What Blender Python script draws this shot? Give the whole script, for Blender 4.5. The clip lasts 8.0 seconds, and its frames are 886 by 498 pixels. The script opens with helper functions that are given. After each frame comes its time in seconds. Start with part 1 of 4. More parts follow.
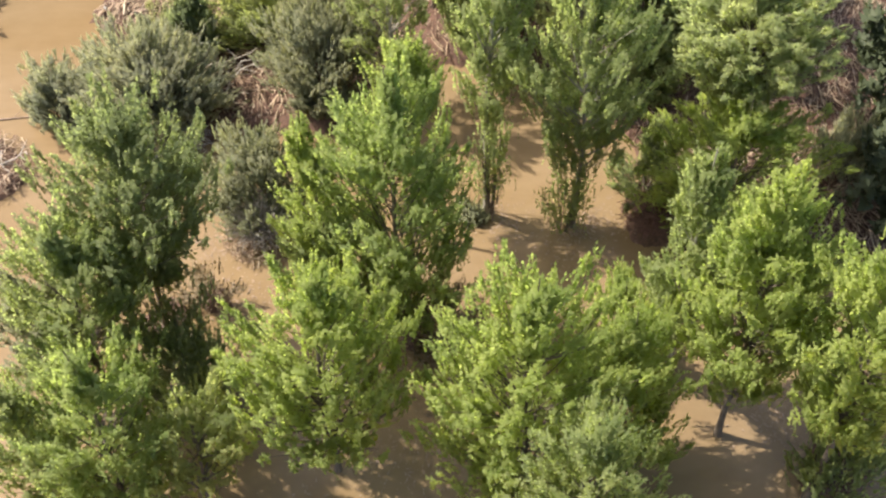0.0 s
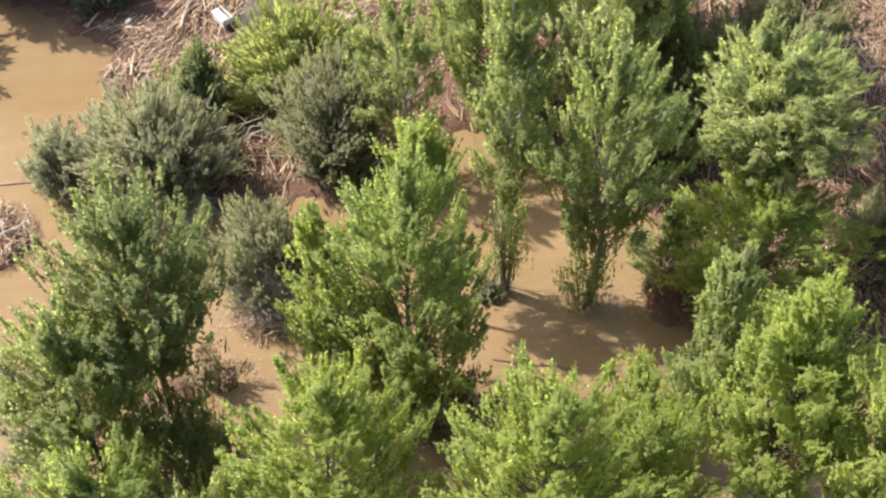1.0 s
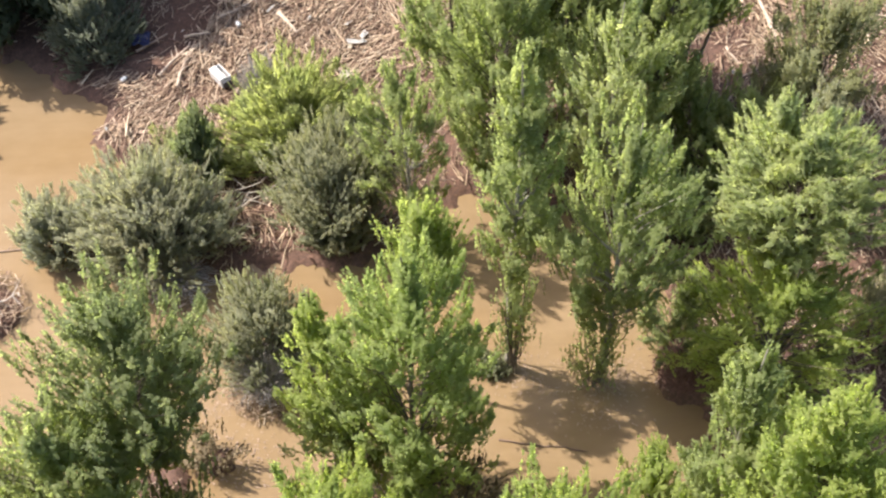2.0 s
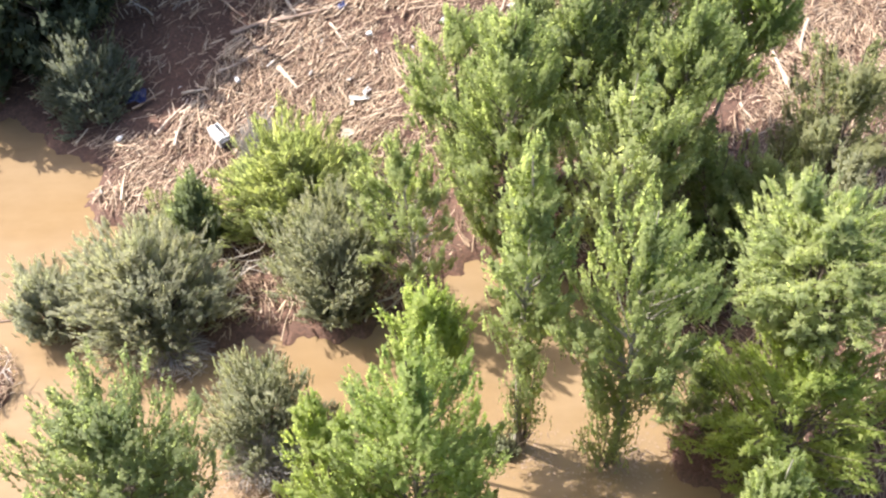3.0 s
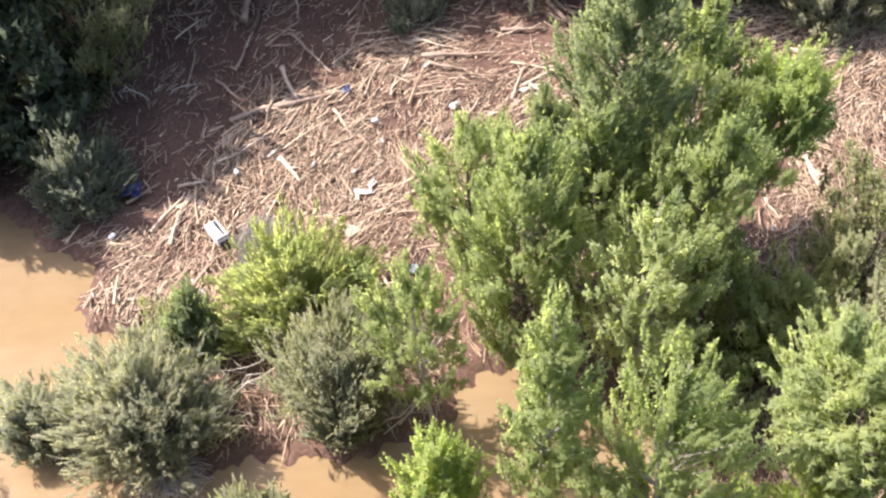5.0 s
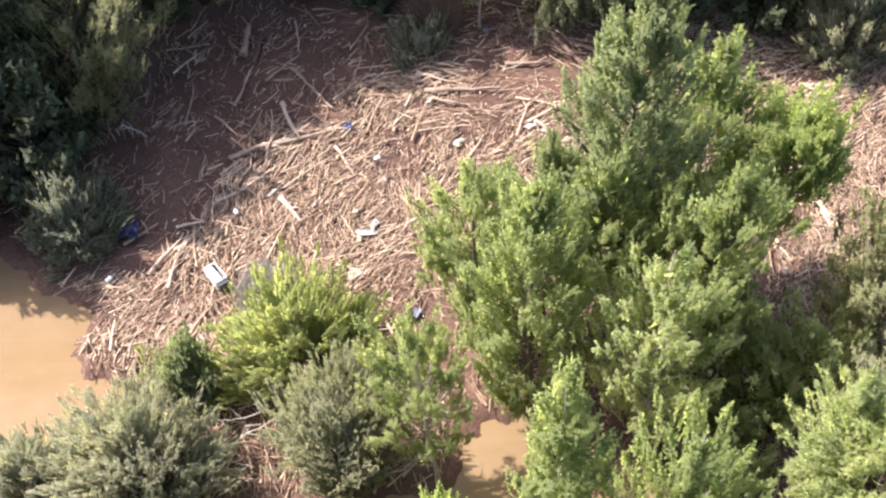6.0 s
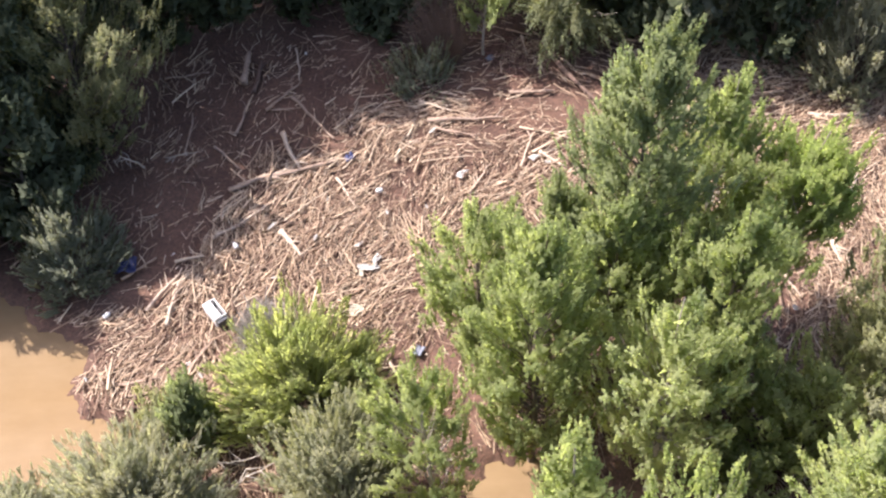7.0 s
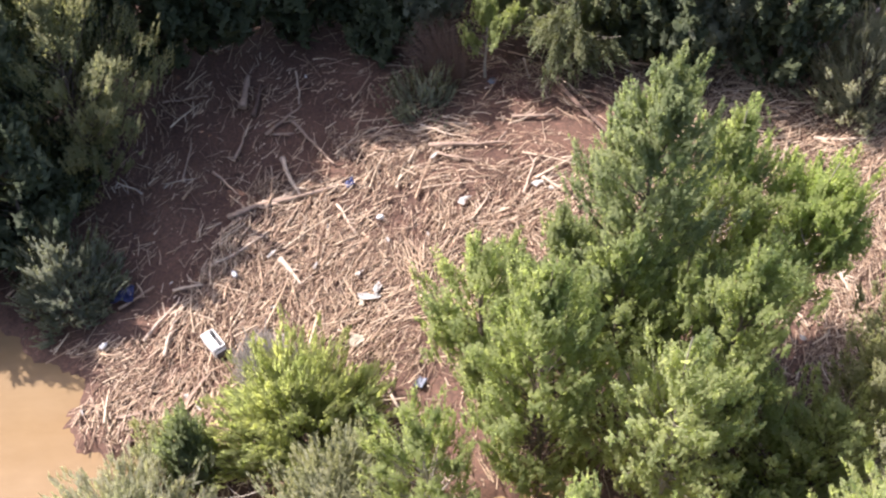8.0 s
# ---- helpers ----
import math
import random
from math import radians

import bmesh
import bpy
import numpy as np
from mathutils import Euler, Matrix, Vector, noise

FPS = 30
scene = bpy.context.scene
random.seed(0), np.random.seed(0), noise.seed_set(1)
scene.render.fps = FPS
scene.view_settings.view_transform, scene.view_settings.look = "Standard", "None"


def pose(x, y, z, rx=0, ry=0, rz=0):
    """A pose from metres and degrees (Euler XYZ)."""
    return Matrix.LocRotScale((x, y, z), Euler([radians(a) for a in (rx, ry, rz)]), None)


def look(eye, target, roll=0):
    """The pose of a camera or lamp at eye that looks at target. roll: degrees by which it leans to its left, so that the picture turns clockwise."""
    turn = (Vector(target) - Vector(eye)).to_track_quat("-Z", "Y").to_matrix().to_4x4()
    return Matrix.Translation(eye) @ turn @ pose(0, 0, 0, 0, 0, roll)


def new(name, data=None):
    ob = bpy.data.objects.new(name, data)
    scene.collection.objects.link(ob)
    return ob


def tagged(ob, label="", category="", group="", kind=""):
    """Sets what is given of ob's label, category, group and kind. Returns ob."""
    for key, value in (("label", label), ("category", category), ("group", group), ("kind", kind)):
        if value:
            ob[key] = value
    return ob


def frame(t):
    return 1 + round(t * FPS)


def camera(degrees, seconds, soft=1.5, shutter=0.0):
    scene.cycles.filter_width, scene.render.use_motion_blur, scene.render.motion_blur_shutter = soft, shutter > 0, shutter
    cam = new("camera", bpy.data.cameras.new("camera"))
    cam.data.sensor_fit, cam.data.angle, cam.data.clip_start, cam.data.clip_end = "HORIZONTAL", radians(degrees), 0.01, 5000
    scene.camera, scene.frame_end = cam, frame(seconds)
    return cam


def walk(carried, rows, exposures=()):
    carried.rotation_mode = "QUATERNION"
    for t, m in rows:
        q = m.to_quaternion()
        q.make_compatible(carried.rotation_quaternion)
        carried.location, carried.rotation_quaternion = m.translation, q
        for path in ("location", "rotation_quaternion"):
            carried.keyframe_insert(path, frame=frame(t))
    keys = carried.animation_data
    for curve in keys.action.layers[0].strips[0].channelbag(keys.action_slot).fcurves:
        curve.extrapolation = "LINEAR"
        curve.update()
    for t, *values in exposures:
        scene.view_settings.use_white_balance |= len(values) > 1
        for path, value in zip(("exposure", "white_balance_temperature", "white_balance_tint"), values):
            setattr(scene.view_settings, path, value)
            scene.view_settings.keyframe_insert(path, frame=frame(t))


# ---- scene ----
cam = camera(37.0, 8.0, soft=2.3)
PATH = [
    (0, (0.095, -1.524, 43.273), (0.162, -0.325, 41.674), -1.1),
    (0.5, (0.097, -0.07, 43.335), (0.155, 1.138, 41.742), -1.1),
    (1, (0.118, 1.571, 43.421), (0.172, 2.787, 41.834), -1.1),
    (1.5, (0.131, 3.046, 43.504), (0.185, 4.268, 41.922), -1.1),
    (3, (0.285, 7.828, 43.7), (0.333, 9.062, 42.127), -1.5),
    (3.5, (0.3, 9.091, 43.716), (0.346, 10.33, 42.147), -1.6),
    (4, (0.29, 10.407, 43.759), (0.336, 11.65, 42.192), -1.6),
    (4.5, (0.297, 11.531, 43.771), (0.342, 12.778, 42.207), -1.6),
    (6, (0.215, 14.635, 43.84), (0.261, 15.89, 42.284), -1.6),
    (6.5, (0.223, 15.494, 43.89), (0.268, 16.751, 42.334), -1.7),
    (7, (0.24, 16.277, 43.917), (0.284, 17.536, 42.364), -1.7),
    (7.5, (0.235, 17.0, 43.94), (0.279, 18.261, 42.388), -1.7),
    (8, (0.25, 17.58, 43.94), (0.294, 18.844, 42.39), -1.75),
]
walk(cam, [(t, look(eye, target, roll)) for t, eye, target, roll in PATH], exposures=[(0.0, 1.27, 6620, 12), (1.5, 1.26, 6480, 14), (3.0, 1.79, 6260, 16), (4.5, 1.79, 6250, 18), (6.0, 1.74, 6290, 21), (8.0, 1.58, 6290, 23)])

# ---- light: clear sky, sun behind and to the left of the flight line ----
SUN_FROM = Vector((-0.92, 0.39, 0.0)).normalized()
SUN_UP = radians(55)
world = bpy.data.worlds.new("sky")
scene.world = world
world.use_nodes = True
wn = world.node_tree.nodes
sky = wn.new("ShaderNodeTexSky")
sky.sky_type = "NISHITA"
sky.sun_disc = False
sky.dust_density = 3.0
sky.ozone_density = 0.3
sky.sun_elevation = SUN_UP
sky.sun_rotation = math.atan2(SUN_FROM.x, SUN_FROM.y)
world.node_tree.links.new(sky.outputs[0], wn["Background"].inputs[0])
wn["Background"].inputs[1].default_value = 0.137
sun_data = bpy.data.lights.new("sun", "SUN")
sun_data.energy = 3.75
sun_data.angle = radians(0.6)
sun_data.color = (1.0, 0.95, 0.86)
sun = new("sun", sun_data)
sun_dir = SUN_FROM * math.cos(SUN_UP) + Vector((0, 0, math.sin(SUN_UP)))
sun.matrix_world = look(sun_dir * 150 + Vector((0, 40, 0)), (0, 40, 0))


# ---- materials ----
def material(name):
    m = bpy.data.materials.new(name)
    m.use_nodes = True
    t = m.node_tree
    return m, t, t.nodes["Principled BSDF"], t.nodes["Material Output"]


def ramp(t, fac, stops):
    r = t.nodes.new("ShaderNodeValToRGB")
    el = r.color_ramp.elements
    while len(el) < len(stops):
        el.new(0.5)
    for e, (p, c) in zip(el, stops):
        e.position, e.color = p, (*c, 1)
    t.links.new(fac, r.inputs[0])
    return r.outputs[0]


def noise_tex(t, scale, detail=4.0, rough=0.6, stretch=None):
    n = t.nodes.new("ShaderNodeTexNoise")
    n.inputs["Scale"].default_value, n.inputs["Detail"].default_value, n.inputs["Roughness"].default_value = scale, detail, rough
    co = t.nodes.new("ShaderNodeTexCoord")
    if stretch:
        mp = t.nodes.new("ShaderNodeMapping")
        mp.inputs["Scale"].default_value = stretch
        t.links.new(co.outputs["Object"], mp.inputs[0])
        t.links.new(mp.outputs[0], n.inputs["Vector"])
    else:
        t.links.new(co.outputs["Object"], n.inputs["Vector"])
    return n.outputs["Fac"]


def mixc(t, fac, a, b, mode="MIX"):
    n = t.nodes.new("ShaderNodeMix")
    n.data_type, n.blend_type = "RGBA", mode
    for sock, v in ((n.inputs[0], fac), (n.inputs[6], a), (n.inputs[7], b)):
        if isinstance(v, (int, float)):
            sock.default_value = v
        elif isinstance(v, tuple):
            sock.default_value = (*v, 1)
        else:
            t.links.new(v, sock)
    return n.outputs[2]


def bump(t, height, strength, dist, shader):
    b = t.nodes.new("ShaderNodeBump")
    b.inputs["Strength"].default_value, b.inputs["Distance"].default_value = strength, dist
    t.links.new(height, b.inputs["Height"])
    t.links.new(b.outputs[0], shader.inputs["Normal"])


def leaf_material(name, dark, mid, light, through_share=0.7, rough=0.6, gloss=0.32):
    """Thin leaves: a glossy upper face and light that passes through the blade."""
    m, t, p, out = material(name)
    dark, mid, light = (tuple(c * k for c, k in zip(tone, (0.925, 0.905, 0.92))) for tone in (dark, mid, light))
    geo = t.nodes.new("ShaderNodeNewGeometry")
    col = ramp(t, geo.outputs["Random Per Island"], [(0.0, tuple((a + b) / 2 for a, b in zip(dark, mid))), (0.5, mid), (1.0, tuple((a + b) / 2 for a, b in zip(light, mid)))])
    patch = ramp(t, noise_tex(t, 0.55, 3.0), [(0.35, (0.78, 0.82, 0.8)), (0.68, (1.10, 1.06, 0.98))])
    col = mixc(t, 1.0, col, patch, "MULTIPLY")
    t.links.new(col, p.inputs["Base Color"])
    p.inputs["Roughness"].default_value = rough
    p.inputs["Specular IOR Level"].default_value = gloss
    tr = t.nodes.new("ShaderNodeBsdfTranslucent")
    t.links.new(mixc(t, 1.0, col, (1.6, 1.6, 1.2), "MULTIPLY"), tr.inputs[0])
    mix = t.nodes.new("ShaderNodeMixShader")
    mix.inputs[0].default_value = through_share
    t.links.new(p.outputs[0], mix.inputs[1])
    t.links.new(tr.outputs[0], mix.inputs[2])
    t.links.new(mix.outputs[0], out.inputs[0])
    return m


LEAF = {
    "green": leaf_material("leaf_green", (0.215, 0.265, 0.10), (0.31, 0.37, 0.155), (0.415, 0.47, 0.24)),
    "leaf": leaf_material("leaf_fresh_green", (0.225, 0.295, 0.09), (0.32, 0.395, 0.14), (0.425, 0.495, 0.215)),
    "deep": leaf_material("leaf_deep_green", (0.178, 0.22, 0.096), (0.262, 0.312, 0.143), (0.355, 0.40, 0.215)),
    "lime": leaf_material("leaf_lime", (0.255, 0.325, 0.088), (0.355, 0.43, 0.135), (0.465, 0.53, 0.21)),
    "grey": leaf_material("leaf_grey_willow", (0.25, 0.262, 0.178), (0.338, 0.35, 0.242), (0.43, 0.442, 0.322), 0.6, 0.6),
    "pale": leaf_material("leaf_pale_willow", (0.30, 0.352, 0.155), (0.395, 0.452, 0.222), (0.49, 0.547, 0.315)),
    "olive": leaf_material("leaf_olive", (0.19, 0.20, 0.115), (0.265, 0.278, 0.168), (0.35, 0.362, 0.235), 0.5),
    "sage": leaf_material("leaf_sage", (0.20, 0.218, 0.108), (0.28, 0.298, 0.155), (0.365, 0.382, 0.22), 0.6),
    "moss": leaf_material("leaf_moss_olive", (0.14, 0.16, 0.084), (0.205, 0.23, 0.122), (0.28, 0.305, 0.175), 0.55),
    "dusk": leaf_material("leaf_dusky_green", (0.15, 0.172, 0.115), (0.215, 0.24, 0.165), (0.29, 0.315, 0.225), 0.5),
    "bottle": leaf_material("leaf_bottle_green", (0.158, 0.20, 0.088), (0.23, 0.28, 0.132), (0.32, 0.37, 0.20), 0.62),
    "yellow": leaf_material("leaf_yellow_green", (0.262, 0.306, 0.124), (0.352, 0.398, 0.178), (0.445, 0.485, 0.262), 0.8),
    # The shade inside the wood is put into this leaf colour.
    "dark": leaf_material("leaf_shade_darkened", (0.054, 0.073, 0.038), (0.085, 0.11, 0.056), (0.125, 0.152, 0.08), 0.4),
    "dry": leaf_material("leaf_dry", (0.14, 0.105, 0.06), (0.22, 0.17, 0.10), (0.31, 0.26, 0.15), 0.25, 0.7),
}


def bark_material(name, a, b, scale):
    m, t, p, out = material(name)
    n = noise_tex(t, scale, 6.0, 0.65, (1, 1, 0.25))
    t.links.new(ramp(t, n, [(0.3, a), (0.7, b)]), p.inputs["Base Color"])
    p.inputs["Roughness"].default_value = 0.9
    bump(t, n, 0.6, 0.03, p)
    return m


BARK = bark_material("bark_brown", (0.06, 0.045, 0.032), (0.17, 0.135, 0.10), 9)
BARK_PALE = bark_material("bark_pale", (0.20, 0.17, 0.13), (0.42, 0.38, 0.31), 7)
DEAD = bark_material("dead_wood", (0.30, 0.26, 0.21), (0.50, 0.45, 0.38), 6)


def cane_material(name, tint):
    """Drifted canes and sticks: sun-bleached to wet brown, one by one."""
    m, t, p, out = material(name)
    geo, info = t.nodes.new("ShaderNodeNewGeometry"), t.nodes.new("ShaderNodeObjectInfo")
    add = t.nodes.new("ShaderNodeMath")
    add.operation = "ADD"
    t.links.new(geo.outputs["Random Per Island"], add.inputs[0])
    t.links.new(info.outputs["Random"], add.inputs[1])
    fr = t.nodes.new("ShaderNodeMath")
    fr.operation = "FRACT"
    t.links.new(add.outputs[0], fr.inputs[0])
    col = ramp(t, fr.outputs[0], [(0.0, (0.11, 0.066, 0.045)), (0.25, (0.24, 0.158, 0.108)), (0.5, (0.41, 0.295, 0.198)), (0.75, (0.56, 0.435, 0.30)), (1.0, (0.70, 0.59, 0.44))])
    n = noise_tex(t, 5.0, 5.0, 0.7)
    col = mixc(t, 1.0, col, ramp(t, n, [(0.3, (0.7, 0.66, 0.62)), (0.65, tint)]), "MULTIPLY")
    t.links.new(col, p.inputs["Base Color"])
    p.inputs["Roughness"].default_value = 0.75
    bump(t, n, 0.4, 0.02, p)
    return m


CANE = cane_material("drift_cane", (1.0, 0.98, 0.95))


def ground_material():
    m, t, p, out = material("river_mud")
    big, fine = noise_tex(t, 0.35, 5.0), noise_tex(t, 7.0, 8.0, 0.7)
    a = ramp(t, big, [(0.3, (0.070, 0.037, 0.025)), (0.7, (0.128, 0.071, 0.047))])
    b = ramp(t, fine, [(0.32, (0.5, 0.47, 0.45)), (0.5, (0.95, 0.93, 0.9)), (0.72, (1.7, 1.6, 1.5))])
    t.links.new(mixc(t, 1.0, a, b, "MULTIPLY"), p.inputs["Base Color"])
    p.inputs["Roughness"].default_value = 0.85
    bump(t, fine, 0.9, 0.08, p)
    return m


def water_material():
    m, t, p, out = material("muddy_water")
    big = noise_tex(t, 0.10, 5.0, 0.6, (1.0, 1.6, 1))
    mid = noise_tex(t, 0.7, 4.0, 0.6, (1.0, 2.2, 1))
    a = ramp(t, big, [(0.3, (0.184, 0.123, 0.060)), (0.7, (0.213, 0.152, 0.087))])
    b = ramp(t, mid, [(0.3, (0.93, 0.92, 0.9)), (0.7, (1.05, 1.05, 1.06))])
    t.links.new(mixc(t, 1.0, a, b, "MULTIPLY"), p.inputs["Base Color"])
    p.inputs["Roughness"].default_value = 0.22
    p.inputs["IOR"].default_value = 1.33
    p.inputs["Specular IOR Level"].default_value = 0.3
    ripple = noise_tex(t, 2.6, 3.0, 0.5, (1.0, 2.0, 1))
    bump(t, ripple, 0.12, 0.05, p)
    return m


GROUND, WATER = ground_material(), water_material()


def plain(name, colour, rough=0.6, wear=0.25, scale=8.0):
    m, t, p, out = material(name)
    n = noise_tex(t, scale, 5.0, 0.65)
    t.links.new(ramp(t, n, [(0.25, tuple(c * (1 - wear) for c in colour)), (0.6, colour)]), p.inputs["Base Color"])
    p.inputs["Roughness"].default_value = rough
    bump(t, n, 0.25, 0.02, p)
    return m


WHITE = plain("white_enamel", (0.62, 0.61, 0.58), 0.4, 0.18)
FOAM = plain("white_foam", (0.60, 0.585, 0.54), 0.8, 0.25, 5)
CREAM = plain("cream_board", (0.62, 0.56, 0.43), 0.7)
BLACK = plain("dark_plastic", (0.035, 0.035, 0.04), 0.5)
BLUE = plain("blue_plastic", (0.02, 0.027, 0.085), 0.45)
GREYBLUE = plain("grey_blue_plastic", (0.13, 0.145, 0.18), 0.5)


# ---- mesh helpers ----
def mesh_from(name, verts, faces, mat, smooth=False):
    """A mesh from arrays: verts (n, 3), faces (m, 3 or 4)."""
    me = bpy.data.meshes.new(name)
    verts, faces = np.asarray(verts, dtype=np.float32), np.asarray(faces, dtype=np.int32)
    k = faces.shape[1]
    me.vertices.add(len(verts))
    me.vertices.foreach_set("co", verts.ravel())
    me.loops.add(faces.size)
    me.loops.foreach_set("vertex_index", faces.ravel())
    me.polygons.add(len(faces))
    me.polygons.foreach_set("loop_start", np.arange(0, faces.size, k, dtype=np.int32))
    if smooth:
        me.polygons.foreach_set("use_smooth", np.ones(len(faces), dtype=bool))
    me.materials.append(mat)
    me.update(calc_edges=True)
    return me


def piece(name, mesh, parent, label="", kind=""):
    ob = new(name, mesh)
    ob.parent = parent
    return tagged(ob, label, kind=kind)


def part(name, bm, mat, parent, label=""):
    me = bpy.data.meshes.new(name)
    bm.to_mesh(me)
    bm.free()
    me.materials.append(mat)
    return piece(name, me, parent, label)


def unit(v):
    return v / np.maximum(np.linalg.norm(v, axis=-1, keepdims=True), 1e-9)


def rods(p0, p1, r0, r1, sides=4, bend=0.0, rng=None, segs=2):
    """Tapered, slightly bent rods between the points p0 and p1, all in one array pair."""
    n = len(p0)
    d = unit(p1 - p0)
    ref = np.where(np.abs(d[:, 2:3]) > 0.9, np.array([[1.0, 0, 0]]), np.array([[0, 0, 1.0]]))
    u = unit(np.cross(d, ref))
    v = np.cross(d, u)
    off = np.zeros((n, 3)) if rng is None else (u * rng.normal(0, bend, (n, 1)) + v * rng.normal(0, bend * 0.4, (n, 1)))
    length = np.linalg.norm(p1 - p0, axis=1, keepdims=True)
    verts = np.zeros((n, segs + 1, sides, 3))
    for i in range(segs + 1):
        s = i / segs
        c = p0 * (1 - s) + p1 * s + off * length * (4 * s * (1 - s))
        r = (np.asarray(r0) * (1 - s) + np.asarray(r1) * s).reshape(-1, 1)
        for k in range(sides):
            a = 2 * math.pi * k / sides
            verts[:, i, k] = c + r * (u * math.cos(a) + v * math.sin(a))
    base = (np.arange(n) * (segs + 1) * sides)[:, None]
    faces = []
    for i in range(segs):
        for k in range(sides):
            a, b = i * sides + k, i * sides + (k + 1) % sides
            faces.append(np.hstack([base + a, base + b, base + b + sides, base + a + sides]))
    if sides == 4:
        for i, order in ((0, (3, 2, 1, 0)), (segs, (0, 1, 2, 3))):
            faces.append(np.hstack([base + i * sides + q for q in order]))
    return verts.reshape(-1, 3), np.concatenate(faces)


def tube(points, radii, sides=8):
    """One smooth tapered tube through the points."""
    pts = np.asarray(points, dtype=float)
    d = unit(np.gradient(pts, axis=0))
    ref = np.array([1.0, 0.13, 0.0])
    u = unit(np.cross(d, ref))
    v = np.cross(d, u)
    a = np.linspace(0, 2 * math.pi, sides, endpoint=False)
    ring = pts[:, None] + np.asarray(radii)[:, None, None] * (u[:, None] * np.cos(a)[None, :, None] + v[:, None] * np.sin(a)[None, :, None])
    faces = []
    for i in range(len(pts) - 1):
        for k in range(sides):
            b = (k + 1) % sides
            faces.append((i * sides + k, i * sides + b, (i + 1) * sides + b, (i + 1) * sides + k))
    return ring.reshape(-1, 3), np.array(faces)


def value_noise(x, y, seed=0):
    """Smooth noise of two coordinates, from 0 to 1."""
    xi, yi = np.floor(x).astype(np.int64), np.floor(y).astype(np.int64)
    fx, fy = x - xi, y - yi
    fx, fy = fx * fx * (3 - 2 * fx), fy * fy * (3 - 2 * fy)

    def h(a, b):
        k = (a * 374761393 + b * 668265263 + seed * 1442695041) & 0x7FFFFFFF
        k = ((k ^ (k >> 13)) * 1274126177) & 0x7FFFFFFF
        return ((k ^ (k >> 16)) & 0xFFFF) / 65535.0

    return (h(xi, yi) * (1 - fx) + h(xi + 1, yi) * fx) * (1 - fy) + (h(xi, yi + 1) * (1 - fx) + h(xi + 1, yi + 1) * fx) * fy


# ---- ground and water ----
SHORE = [(-400, 57), (-30, 54), (-20, 51.6), (-16.9, 50.4), (-15.3, 48.6), (-14.1, 47.9), (-13.2, 47.2), (-14.0, 46.4), (-14.7, 45.6),
         (-12.9, 44.0), (-11.1, 43.7), (-10.6, 42.4), (-12.4, 41.4), (-12.4, 38.8), (-10, 37.8), (-7.2, 37.0), (-6.4, 37.5),
         (-3.7, 37.9), (-3, 37.5), (-1.2, 37.9), (0.9, 38.1), (1.7, 39.2), (2.0, 40.2), (3.3, 41.0), (5, 41.5), (6.5, 40), (9.4, 37.5), (10.2, 36),
         (9.9, 33), (9.4, 31.4), (10.6, 30), (10.6, 27.5), (12, 25.5), (16, 26), (17, 28.5), (24, 27), (400, 22), (400, 600), (-400, 600)]
ISLANDS = [(-17.2, 36.6, 2.0), (-9.3, 28.2, 1.3), (-7.4, 28.9, 0.9), (-13.2, 22.5, 1.2), (0.6, 26.6, 0.9), (15.5, 20.0, 1.6), (-5.5, 32.6, 1.2)]


def land(x, y):
    """Signed distance to the shore, in metres: positive on the drift and mud, negative on the water."""
    x, y = np.asarray(x, dtype=float), np.asarray(y, dtype=float)
    best, inside = np.full(x.shape, 1e9), np.zeros(x.shape, dtype=bool)
    for (ax, ay), (bx, by) in zip(SHORE, SHORE[1:] + SHORE[:1]):
        dx, dy = bx - ax, by - ay
        s = np.clip(((x - ax) * dx + (y - ay) * dy) / (dx * dx + dy * dy), 0, 1)
        best = np.minimum(best, np.hypot(x - ax - s * dx, y - ay - s * dy))
        if ay != by:
            inside ^= ((ay > y) != (by > y)) & (x < (bx - ax) * (y - ay) / (by - ay) + ax)
    d = np.where(inside, best, -best)
    for ix, iy, r in ISLANDS:
        d = np.maximum(d, r - np.hypot(x - ix, y - iy))
    return d + (value_noise(x * 1.7, y * 1.7, 3) - 0.5) * 0.9 + (value_noise(x * 4.3, y * 4.3, 4) - 0.5) * 0.4


def height(x, y):
    d = land(x, y)
    up = np.clip(d / 0.8 + 0.15, 0, 1)
    z = -0.35 + up * (0.50 + 0.22 * value_noise(x * 0.6, y * 0.6, 7) + 0.12 * value_noise(x * 2.6, y * 2.6, 8))
    z = z + 0.75 * np.exp(-((x - 10.5) ** 2 + (y - 31.2) ** 2) / 0.9)
    return z


gx = np.concatenate([np.array([-400, -250, -150, -90, -60, -42, -34, -29]), np.arange(-26, 28.01, 0.25), np.array([31, 36, 44, 60, 90, 150, 250, 400])])
gy = np.concatenate([np.array([-300, -180, -100, -60, -35, -20, -10, -4]), np.arange(0, 80.01, 0.25), np.array([83, 88, 96, 110, 140, 200, 300, 420, 590])])
GX, GY = np.meshgrid(gx, gy)
GZ = height(GX, GY)
ny, nx = GX.shape
idx = np.arange(ny * nx).reshape(ny, nx)
quads = np.stack([idx[:-1, :-1], idx[:-1, 1:], idx[1:, 1:], idx[1:, :-1]], -1).reshape(-1, 4)
ground = new("ground", mesh_from("ground", np.stack([GX, GY, GZ], -1).reshape(-1, 3), quads, GROUND, True))
tagged(ground, "reddish-brown river mud and fine flood litter", "ground", kind="structure")
water = new("water", mesh_from("water", [(-400, -300, 0), (400, -300, 0), (400, 590, 0), (-400, 590, 0)], [(0, 1, 2, 3)], WATER))
tagged(water, "calm opaque tan muddy flood water", "water", kind="structure")


